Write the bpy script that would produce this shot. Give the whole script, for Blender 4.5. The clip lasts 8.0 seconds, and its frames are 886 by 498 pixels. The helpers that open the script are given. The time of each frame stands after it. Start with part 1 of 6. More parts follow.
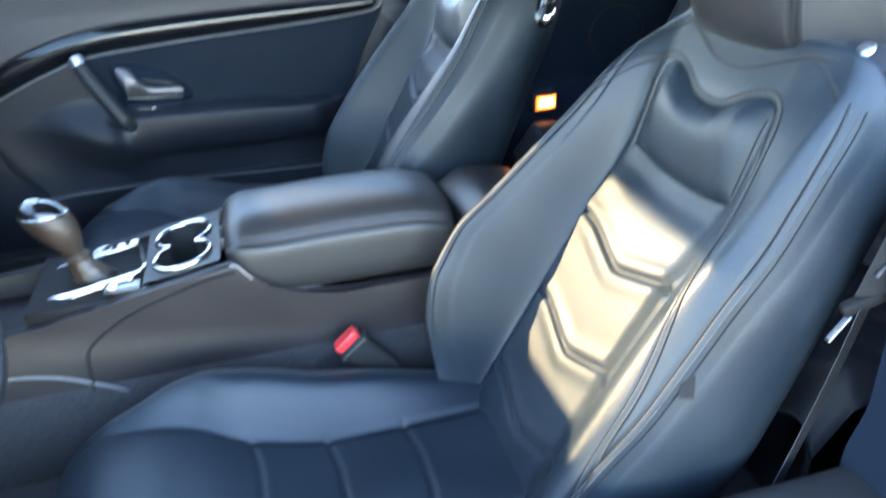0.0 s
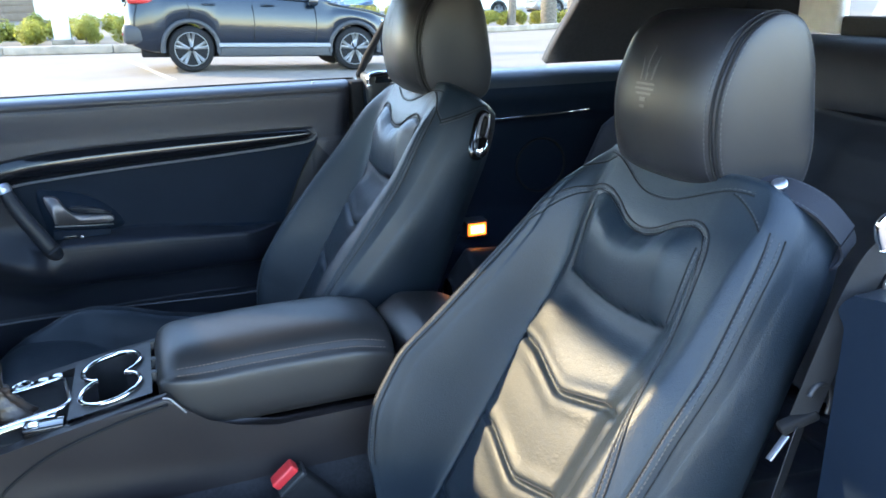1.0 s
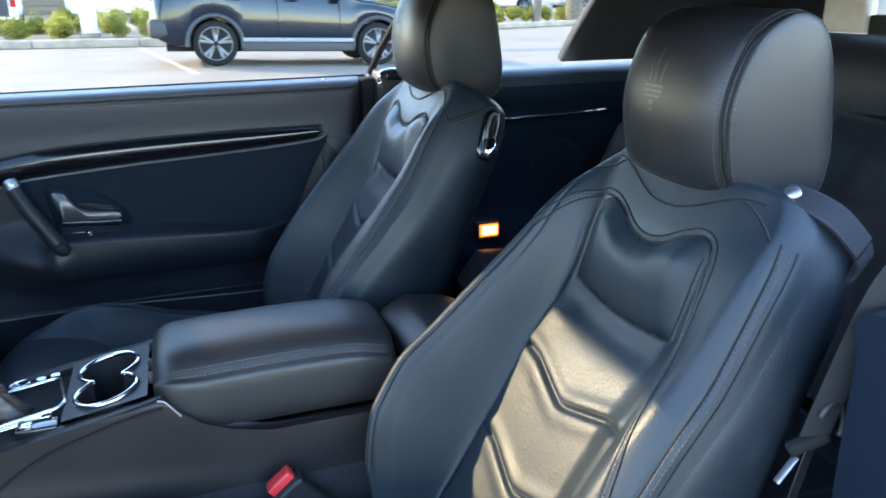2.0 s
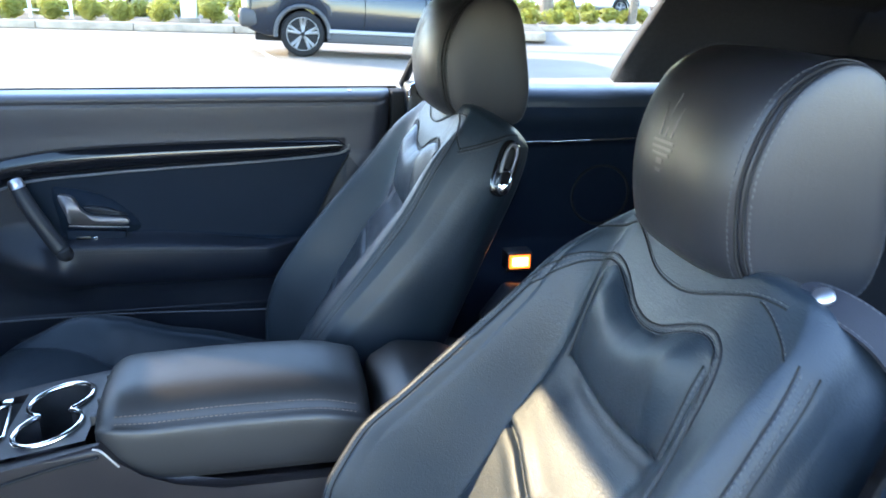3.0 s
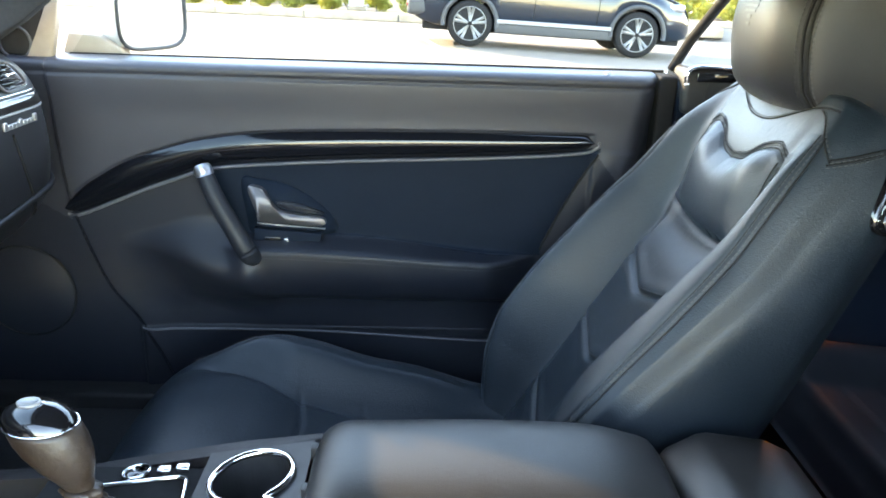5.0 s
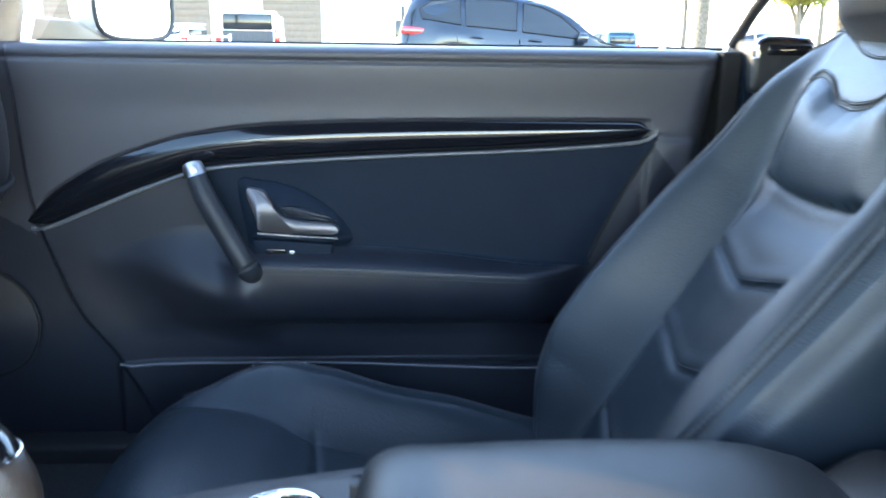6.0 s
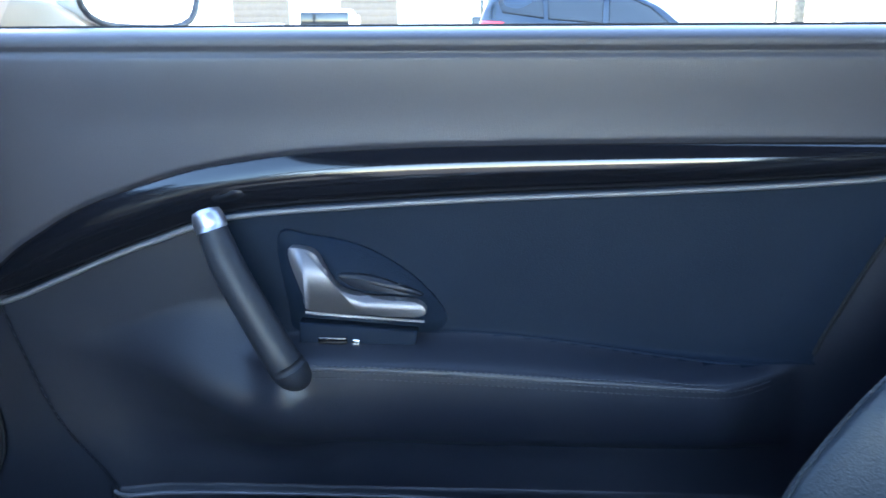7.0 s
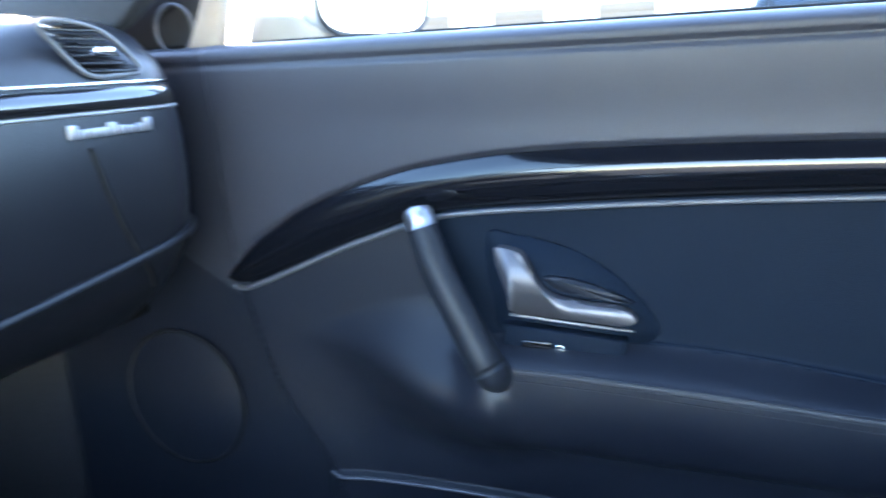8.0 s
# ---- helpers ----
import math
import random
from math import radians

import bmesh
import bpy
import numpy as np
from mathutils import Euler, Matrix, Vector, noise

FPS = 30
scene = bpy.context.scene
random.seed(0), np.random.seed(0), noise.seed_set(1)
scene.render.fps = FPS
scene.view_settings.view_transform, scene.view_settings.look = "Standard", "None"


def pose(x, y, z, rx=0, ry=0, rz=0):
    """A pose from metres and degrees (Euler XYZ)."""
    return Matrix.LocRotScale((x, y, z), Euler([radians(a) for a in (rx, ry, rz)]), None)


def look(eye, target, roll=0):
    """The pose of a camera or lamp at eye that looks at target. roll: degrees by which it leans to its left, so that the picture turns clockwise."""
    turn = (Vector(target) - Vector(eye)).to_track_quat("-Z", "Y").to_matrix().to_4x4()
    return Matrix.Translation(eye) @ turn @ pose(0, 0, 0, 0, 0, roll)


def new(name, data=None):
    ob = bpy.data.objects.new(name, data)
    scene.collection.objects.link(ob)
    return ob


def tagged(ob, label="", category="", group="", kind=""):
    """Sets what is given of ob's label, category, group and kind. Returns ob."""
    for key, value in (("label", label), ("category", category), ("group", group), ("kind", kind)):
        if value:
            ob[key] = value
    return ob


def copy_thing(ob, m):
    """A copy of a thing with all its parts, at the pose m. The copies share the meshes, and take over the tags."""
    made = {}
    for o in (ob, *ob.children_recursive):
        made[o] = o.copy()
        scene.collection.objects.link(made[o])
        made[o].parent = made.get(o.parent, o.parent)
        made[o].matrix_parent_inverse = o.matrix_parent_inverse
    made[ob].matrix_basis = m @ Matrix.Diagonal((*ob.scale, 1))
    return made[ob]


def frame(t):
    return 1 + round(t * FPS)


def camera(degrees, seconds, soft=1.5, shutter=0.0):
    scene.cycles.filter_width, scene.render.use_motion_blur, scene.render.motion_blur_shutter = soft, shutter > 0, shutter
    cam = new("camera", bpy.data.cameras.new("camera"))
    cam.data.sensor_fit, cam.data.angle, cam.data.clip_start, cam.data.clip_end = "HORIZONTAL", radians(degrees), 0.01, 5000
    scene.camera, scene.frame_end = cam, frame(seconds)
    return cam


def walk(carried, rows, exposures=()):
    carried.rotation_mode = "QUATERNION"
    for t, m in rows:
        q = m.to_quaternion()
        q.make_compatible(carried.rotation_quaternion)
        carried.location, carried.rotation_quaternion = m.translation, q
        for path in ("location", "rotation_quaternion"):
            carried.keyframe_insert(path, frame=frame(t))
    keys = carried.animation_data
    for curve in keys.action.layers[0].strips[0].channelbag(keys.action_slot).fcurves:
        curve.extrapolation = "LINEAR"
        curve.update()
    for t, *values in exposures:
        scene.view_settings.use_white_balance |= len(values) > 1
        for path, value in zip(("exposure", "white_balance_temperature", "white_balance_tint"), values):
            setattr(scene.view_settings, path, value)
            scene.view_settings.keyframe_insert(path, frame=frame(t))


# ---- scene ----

# ---------------------------------------------------------------- camera
PATH = [
    (0, (-0.009, -1.362, 1.15), (0.426, 0.358, 0.228), -3.0),
    (0.5, (-0.023, -1.355, 1.161), (0.605, 0.414, 0.471), -1.1),
    (1, (-0.039, -1.36, 1.16), (0.631, 0.415, 0.528), -1.2),
    (1.5, (-0.043, -1.356, 1.158), (0.635, 0.415, 0.523), -1.4),
    (1.7, (-0.035, -1.353, 1.159), (0.634, 0.42, 0.522), -1.3),
    (2.8, (0.182, -1.229, 1.184), (0.607, 0.614, 0.532), 0.6),
    (3, (0.208, -1.195, 1.192), (0.621, 0.65, 0.541), 1.2),
    (3.5, (0.218, -1.079, 1.176), (0.425, 0.801, 0.525), 1.7),
    (4, (0.121, -0.913, 1.158), (0.184, 0.969, 0.483), 2.0),
    (4.5, (0.057, -0.806, 1.128), (0.119, 1.075, 0.449), 2.2),
    (5.8, (-0.017, -0.611, 0.976), (0.052, 1.312, 0.394), 0.8),
    (6, (-0.045, -0.546, 0.93), (0.051, 1.396, 0.417), 0.8),
    (6.5, (-0.104, -0.29, 0.932), (-0.09, 1.646, 0.398), 0.6),
    (7, (-0.103, -0.062, 0.914), (-0.201, 1.877, 0.392), -0.2),
    (7.5, (-0.106, -0.043, 0.904), (-0.351, 1.881, 0.381), 0.2),
    (8, (-0.062, -0.031, 0.896), (-0.791, 1.775, 0.421), -2.8),
]
cam = camera(60.3, 8.0, soft=1.7, shutter=0.5)
EXPOSURES = ((0.0, 4.95, 7000, 12), (0.5, 4.93, 6900, 13), (1.0, 4.0, 6520, 13), (1.7, 3.72, 6520, 12), (2.8, 4.35, 6480, 13), (3.5, 4.12, 6640, 13), (4.0, 4.25, 7800, 13), (4.7, 4.75, 8450, 12), (5.8, 4.75, 7250, 13), (6.5, 4.9, 6350, 14), (8.0, 5.06, 6300, 15))
walk(cam, [(t, look(eye, target, roll)) for t, eye, target, roll in PATH], EXPOSURES)

# ---------------------------------------------------------------- light
SUN_TO = Vector((-0.747, 0.543, 0.383)).normalized()
world = bpy.data.worlds.new("sky")
scene.world = world
world.use_nodes = True
wn = world.node_tree.nodes
sky = wn.new("ShaderNodeTexSky")
sky.sky_type = "NISHITA"
sky.sun_disc = False
sky.dust_density, sky.ozone_density = 0.2, 1.6
sky.sun_elevation = math.asin(SUN_TO.z)
sky.sun_rotation = math.atan2(SUN_TO.x, SUN_TO.y)
wn["Background"].inputs["Strength"].default_value = 0.15
world.node_tree.links.new(sky.outputs[0], wn["Background"].inputs["Color"])
sun = new("sun", bpy.data.lights.new("sun", "SUN"))
sun.data.energy, sun.data.angle, sun.data.color = 1.07, radians(0.9), (1.0, 0.82, 0.49)
sun.matrix_world = look(SUN_TO * 20, (0, 0, 0))


# ---------------------------------------------------------------- materials
def material(name, colour, rough=0.5, metal=0.0, coat=0.0, spec=0.5, noise_scale=0, noise_mix=0.0, colour2=None, bump=0.0,
             bump_scale=200.0, cells=False, rough_var=0.0, stretch=(1, 1, 1), bump_dist=0.0006, sheen=0.0, wrinkle=0.0):
    m = bpy.data.materials.new(name)
    m.use_nodes = True
    nodes, links = m.node_tree.nodes, m.node_tree.links
    b = nodes["Principled BSDF"]
    b.inputs["Base Color"].default_value = (*colour, 1)
    b.inputs["Roughness"].default_value = rough
    b.inputs["Metallic"].default_value = metal
    b.inputs["Coat Weight"].default_value = coat
    b.inputs["Coat Roughness"].default_value = 0.06
    b.inputs["Specular IOR Level"].default_value = spec
    b.inputs["Sheen Weight"].default_value = sheen
    co = nodes.new("ShaderNodeTexCoord")
    mp = nodes.new("ShaderNodeMapping")
    mp.inputs["Scale"].default_value = stretch
    links.new(co.outputs["Object"], mp.inputs[0])
    if noise_scale:
        n = nodes.new("ShaderNodeTexNoise")
        n.inputs["Scale"].default_value = noise_scale
        n.inputs["Detail"].default_value = 6
        links.new(mp.outputs[0], n.inputs["Vector"])
        mix = nodes.new("ShaderNodeMix")
        mix.data_type = "RGBA"
        c2 = colour2 or tuple(c * (1 - noise_mix) for c in colour)
        mix.inputs[6].default_value, mix.inputs[7].default_value = (*colour, 1), (*c2, 1)
        ramp = nodes.new("ShaderNodeMapRange")
        ramp.inputs[1].default_value, ramp.inputs[2].default_value = 0.35, 0.68
        links.new(n.outputs[0], ramp.inputs[0])
        links.new(ramp.outputs[0], mix.inputs[0])
        links.new(mix.outputs[2], b.inputs["Base Color"])
        if rough_var:
            rr = nodes.new("ShaderNodeMapRange")
            rr.inputs[1].default_value, rr.inputs[2].default_value = 0.3, 0.7
            rr.inputs[3].default_value, rr.inputs[4].default_value = rough - rough_var, rough + rough_var
            links.new(n.outputs[0], rr.inputs[0])
            links.new(rr.outputs[0], b.inputs["Roughness"])
    if bump:
        t = nodes.new("ShaderNodeTexVoronoi" if cells else "ShaderNodeTexNoise")
        t.inputs["Scale"].default_value = bump_scale
        if not cells:
            t.inputs["Detail"].default_value = 4
        links.new(mp.outputs[0], t.inputs["Vector"])
        bp = nodes.new("ShaderNodeBump")
        bp.inputs["Strength"].default_value = bump
        bp.inputs["Distance"].default_value = bump_dist
        links.new(t.outputs[0], bp.inputs["Height"])
        links.new(bp.outputs[0], b.inputs["Normal"])
        if wrinkle:
            # soft creases and hollows of worn hide
            w = nodes.new("ShaderNodeTexNoise")
            w.inputs["Scale"].default_value = 110.0
            w.inputs["Detail"].default_value = 5
            w.inputs["Distortion"].default_value = 1.6
            links.new(mp.outputs[0], w.inputs["Vector"])
            b2 = nodes.new("ShaderNodeBump")
            b2.inputs["Strength"].default_value = wrinkle
            b2.inputs["Distance"].default_value = 0.004
            links.new(w.outputs[0], b2.inputs["Height"])
            links.new(bp.outputs[0], b2.inputs["Normal"])
            links.new(b2.outputs[0], b.inputs["Normal"])
    return m


def glass_material(name, tint=(0.93, 0.96, 0.95), gloss=0.08):
    m = bpy.data.materials.new(name)
    m.use_nodes = True
    nodes, links = m.node_tree.nodes, m.node_tree.links
    nodes.remove(nodes["Principled BSDF"])
    clear = nodes.new("ShaderNodeBsdfTransparent")
    clear.inputs[0].default_value = (*tint, 1)
    shine = nodes.new("ShaderNodeBsdfGlossy")
    shine.inputs["Roughness"].default_value = 0.02
    mix = nodes.new("ShaderNodeMixShader")
    fres = nodes.new("ShaderNodeFresnel")
    fres.inputs[0].default_value = 1.45
    links.new(fres.outputs[0], mix.inputs[0])
    links.new(clear.outputs[0], mix.inputs[1])
    links.new(shine.outputs[0], mix.inputs[2])
    links.new(mix.outputs[0], nodes["Material Output"].inputs[0])
    return m


def emissive(name, colour, strength):
    m = bpy.data.materials.new(name)
    m.use_nodes = True
    b = m.node_tree.nodes["Principled BSDF"]
    b.inputs["Base Color"].default_value = (*colour, 1)
    b.inputs["Emission Color"].default_value = (*colour, 1)
    b.inputs["Emission Strength"].default_value = strength
    return m


LEATHER = material("black_leather", (0.0074, 0.0130, 0.0190), 0.43, spec=0.35, noise_scale=7, colour2=(0.011, 0.017, 0.024), bump=0.45, bump_scale=520, cells=True, rough_var=0.08, wrinkle=0.13)
LEATHER_SMOOTH = material("smooth_leather", (0.009, 0.0098, 0.013), 0.38, spec=0.36, noise_scale=5, colour2=(0.014, 0.0145, 0.018), bump=0.25, bump_scale=900, cells=True, rough_var=0.06, wrinkle=0.05)
LEATHER_CREASED = material("creased_leather", (0.022, 0.0135, 0.009), 0.42, noise_scale=18, colour2=(0.034, 0.022, 0.016), bump=0.6, bump_scale=120, bump_dist=0.002, rough_var=0.08)
CONSOLE_SKIN = material("console_leather", (0.012, 0.010, 0.0115), 0.46, spec=0.30, noise_scale=5, colour2=(0.017, 0.014, 0.015), bump=0.25, bump_scale=900, cells=True, rough_var=0.06)
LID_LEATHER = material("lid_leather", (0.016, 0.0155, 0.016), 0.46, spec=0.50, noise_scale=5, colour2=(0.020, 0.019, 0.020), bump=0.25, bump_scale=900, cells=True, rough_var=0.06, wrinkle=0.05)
# tan puts the look of sun on dark rubber into the base colour
FRAME_SUNLIT_TAN = material("sunlit_tan_frame", (0.40, 0.32, 0.25), 0.45, noise_scale=30, noise_mix=0.15)
STRAP_LEATHER = material("strap_leather", (0.012, 0.013, 0.018), 0.62, spec=0.16, noise_scale=9, colour2=(0.020, 0.021, 0.026), bump=0.4, bump_scale=600, cells=True, wrinkle=0.08)
GRIP_LEATHER = material("grip_leather", (0.011, 0.013, 0.018), 0.46, spec=0.26, noise_scale=9, colour2=(0.017, 0.019, 0.024), bump=0.35, bump_scale=700, cells=True, wrinkle=0.06)
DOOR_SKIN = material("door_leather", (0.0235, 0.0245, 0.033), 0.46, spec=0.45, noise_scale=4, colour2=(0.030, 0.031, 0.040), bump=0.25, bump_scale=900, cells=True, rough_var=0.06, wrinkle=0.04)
# seat leather again, darkened and dulled to imitate the shade in the rear
REAR_SHADED_LEATHER = material("shaded_rear_leather", (0.009, 0.0098, 0.013), 0.6, spec=0.15, noise_scale=9, colour2=(0.014, 0.015, 0.019), bump=0.4, bump_scale=600, cells=True, wrinkle=0.08)
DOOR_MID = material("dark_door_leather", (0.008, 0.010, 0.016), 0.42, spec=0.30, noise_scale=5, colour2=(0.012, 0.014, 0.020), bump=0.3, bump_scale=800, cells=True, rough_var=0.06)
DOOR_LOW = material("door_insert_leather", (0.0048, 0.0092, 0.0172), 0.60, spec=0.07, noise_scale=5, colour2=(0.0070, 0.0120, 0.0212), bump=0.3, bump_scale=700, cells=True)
PLASTIC = material("black_plastic", (0.018, 0.018, 0.02), 0.5, noise_scale=60, noise_mix=0.3, bump=0.2, bump_scale=1200)
GLOSS_BLACK = material("gloss_black", (0.006, 0.006, 0.007), 0.12, coat=0.6, noise_scale=30, noise_mix=0.3)
VENEER = material("dark_lacquered_veneer", (0.003, 0.004, 0.006), 0.12, coat=0.3, spec=0.35, noise_scale=40, colour2=(0.006, 0.006, 0.008), stretch=(1, 1, 8))
CHROME = material("chrome", (0.85, 0.86, 0.88), 0.08, metal=1.0, noise_scale=40, noise_mix=0.06)
ALUMINIUM = material("satin_aluminium", (0.46, 0.46, 0.49), 0.38, metal=1.0, noise_scale=200, noise_mix=0.08, stretch=(1, 1, 12))
SATIN_TRIM = material("grey_satin_trim", (0.30, 0.29, 0.29), 0.38, metal=0.3, noise_scale=80, noise_mix=0.1)
PIPING = material("grey_edge_piping", (0.10, 0.10, 0.11), 0.4, noise_scale=80, noise_mix=0.15)
THREAD = material("dark_grey_thread", (0.038, 0.040, 0.045), 0.7, noise_scale=300, noise_mix=0.3)
EMBLEM = material("pressed_emblem", (0.060, 0.060, 0.064), 0.45, noise_scale=120, noise_mix=0.25)
DARK_THREAD = material("dark_thread", (0.018, 0.020, 0.026), 0.7, noise_scale=300, colour2=(0.028, 0.030, 0.036))
THREAD_TAN = material("tan_thread", (0.15, 0.105, 0.08), 0.7, noise_scale=300, noise_mix=0.3)
CARPET = material("black_carpet", (0.022, 0.022, 0.026), 0.95, noise_scale=150, noise_mix=0.5, bump=0.8, bump_scale=900, bump_dist=0.003)
CLOTH = material("black_roof_cloth", (0.016, 0.018, 0.024), 0.85, noise_scale=120, noise_mix=0.3, bump=0.4, bump_scale=1500)
WEBBING = material("black_webbing", (0.011, 0.012, 0.015), 0.6, noise_scale=90, noise_mix=0.3, bump=0.6, bump_scale=500, stretch=(1, 1, 6), bump_dist=0.001)
RED_PLASTIC = material("red_plastic", (0.55, 0.03, 0.035), 0.35, noise_scale=90, noise_mix=0.15)
RUBBER = material("black_rubber", (0.010, 0.010, 0.011), 0.85, spec=0.25, noise_scale=90, noise_mix=0.3)
HANDLE_METAL = material("dark_satin_metal", (0.15, 0.145, 0.155), 0.46, metal=0.75, noise_scale=200, noise_mix=0.1, stretch=(1, 1, 10))
SILVER_PAINT = material("silver_paint", (0.62, 0.63, 0.65), 0.25, metal=0.5, coat=1.0, noise_scale=200, noise_mix=0.06)
GLASS = glass_material("window_glass", (0.80, 0.84, 0.83))
SCREEN_GLASS = glass_material("tinted_windscreen_glass", (0.66, 0.73, 0.72))
LAMP_GLOW = emissive("amber_lamp_glow", (1.0, 0.36, 0.07), 1.3)
LAMP_RIM = emissive("orange_lamp_rim", (1.0, 0.16, 0.015), 0.22)


# ---------------------------------------------------------------- building helpers
def smoothstep(a, b, x):
    t = np.clip((np.asarray(x, float) - a) / (b - a), 0, 1)
    return t * t * (3 - 2 * t)


def pchip(points):
    """A smooth function through (x, y) points that does not overshoot."""
    px = np.array([p[0] for p in points], float)
    py = np.array([p[1] for p in points], float)
    h = np.diff(px)
    d = np.diff(py) / h
    s = np.zeros(len(px))
    s[0], s[-1] = d[0], d[-1]
    for k in range(1, len(px) - 1):
        if d[k - 1] * d[k] > 0:
            w1, w2 = 2 * h[k] + h[k - 1], h[k] + 2 * h[k - 1]
            s[k] = (w1 + w2) / (w1 / d[k - 1] + w2 / d[k])

    def f(x):
        x = np.clip(np.asarray(x, float), px[0], px[-1])
        k = np.clip(np.searchsorted(px, x, side="right") - 1, 0, len(px) - 2)
        t = (x - px[k]) / h[k]
        return ((1 + 2 * t) * (1 - t) ** 2 * py[k] + t * (1 - t) ** 2 * h[k] * s[k]
                + t * t * (3 - 2 * t) * py[k + 1] + t * t * (t - 1) * h[k] * s[k + 1])
    return f


def spline(points, n=60, closed=False):
    """Points along a smooth curve through the given ones."""
    p = [Vector(q) for q in points]
    m = len(p)
    out = []
    spans = m if closed else m - 1
    per = max(1, n // spans)
    for k in range(spans):
        if closed:
            a, b, c, d = p[(k - 1) % m], p[k], p[(k + 1) % m], p[(k + 2) % m]
        else:
            a, b, c, d = p[max(k - 1, 0)], p[k], p[k + 1], p[min(k + 2, m - 1)]
        for j in range(per):
            t = j / per
            out.append(0.5 * ((2 * b) + (c - a) * t + (2 * a - 5 * b + 4 * c - d) * t * t + (3 * b - a - 3 * c + d) * t ** 3))
    if not closed:
        out.append(p[-1])
    return out


def mesh_data(verts, faces, smooth=True):
    me = bpy.data.meshes.new("mesh")
    me.from_pydata([tuple(v) for v in verts], [], faces)
    me.validate()
    if smooth:
        me.polygons.foreach_set("use_smooth", [True] * len(me.polygons))
    return me


def grid_faces(nu, nv, wrap_u=False, wrap_v=False, start=0):
    faces = []
    for i in range(nu if wrap_u else nu - 1):
        for j in range(nv if wrap_v else nv - 1):
            i2, j2 = (i + 1) % nu, (j + 1) % nv
            faces.append((start + i * nv + j, start + i2 * nv + j, start + i2 * nv + j2, start + i * nv + j2))
    return faces


def grid_mesh(p, wrap_u=False, wrap_v=False, caps=False):
    p = np.asarray(p, float)
    nu, nv = p.shape[:2]
    verts = p.reshape(-1, 3).tolist()
    faces = grid_faces(nu, nv, wrap_u, wrap_v)
    if caps:
        faces.append(tuple(range(nv))[::-1])
        faces.append(tuple((nu - 1) * nv + j for j in range(nv)))
        bm = bmesh.new()
        bm.from_mesh(mesh_data(verts, faces))
        return bm_mesh(bm)
    return mesh_data(verts, faces)


def tube_mesh(points, r=0.002, sides=8, closed=False, radii=None):
    p = [Vector(q) for q in points]
    n = len(p)
    verts, side = [], None
    for k in range(n):
        a = p[(k - 1) % n] if closed or k else p[k]
        b = p[(k + 1) % n] if closed or k < n - 1 else p[k]
        d = (b - a).normalized() if (b - a).length > 1e-9 else Vector((0, 0, 1))
        if side is None:
            side = d.orthogonal().normalized()
        side = (side - d * side.dot(d)).normalized()
        up = d.cross(side)
        rr = radii[k] if radii is not None else r
        for j in range(sides):
            w = 2 * math.pi * j / sides
            verts.append(p[k] + (side * math.cos(w) + up * math.sin(w)) * rr)
    faces = grid_faces(n, sides, closed, True)
    if not closed:
        faces.append(tuple(range(sides))[::-1])
        faces.append(tuple((n - 1) * sides + j for j in range(sides)))
    return mesh_data(verts, faces)


def stitch_mesh(points, r=0.0008, dash=0.0048, gap=0.0022):
    """A row of separate sewn stitches along a line."""
    p = [Vector(q) for q in points]
    run = [0.0]
    for a, b in zip(p, p[1:]):
        run.append(run[-1] + (b - a).length)
    def at(d):
        k = min(int(np.searchsorted(run, d, side="right")) - 1, len(p) - 2)
        span = run[k + 1] - run[k]
        return p[k].lerp(p[k + 1], (d - run[k]) / span if span > 1e-9 else 0)
    verts, faces = [], []
    d = 0.0
    while d + dash < run[-1]:
        ends = [at(d), at(d + dash * 0.5), at(d + dash)]
        along = (ends[2] - ends[0]).normalized()
        side = along.orthogonal().normalized()
        up = along.cross(side)
        o = len(verts)
        for e, k in zip(ends, (0.55, 1.0, 0.55)):
            for j in range(5):
                w = 2 * math.pi * j / 5
                verts.append(e + (side * math.cos(w) + up * math.sin(w)) * r * k)
        faces += grid_faces(3, 5, False, True, o)
        d += dash + gap
    return mesh_data(verts, faces)


def bm_mesh(bm, smooth=True):
    bmesh.ops.recalc_face_normals(bm, faces=bm.faces)
    me = bpy.data.meshes.new("mesh")
    bm.to_mesh(me)
    bm.free()
    if smooth:
        me.polygons.foreach_set("use_smooth", [True] * len(me.polygons))
    return me


def box_mesh(x0, x1, y0, y1, z0, z1, bevel=0.0, seg=3, turn=None):
    bm = bmesh.new()
    bmesh.ops.create_cube(bm, size=1)
    for v in bm.verts:
        v.co = Vector(((x0 + x1) / 2 + v.co.x * (x1 - x0), (y0 + y1) / 2 + v.co.y * (y1 - y0), (z0 + z1) / 2 + v.co.z * (z1 - z0)))
    if bevel:
        bmesh.ops.bevel(bm, geom=list(bm.edges), offset=bevel, segments=seg, affect="EDGES", profile=0.5)
    if turn is not None:
        bmesh.ops.transform(bm, matrix=turn, verts=bm.verts)
    return bm_mesh(bm, bevel > 0)


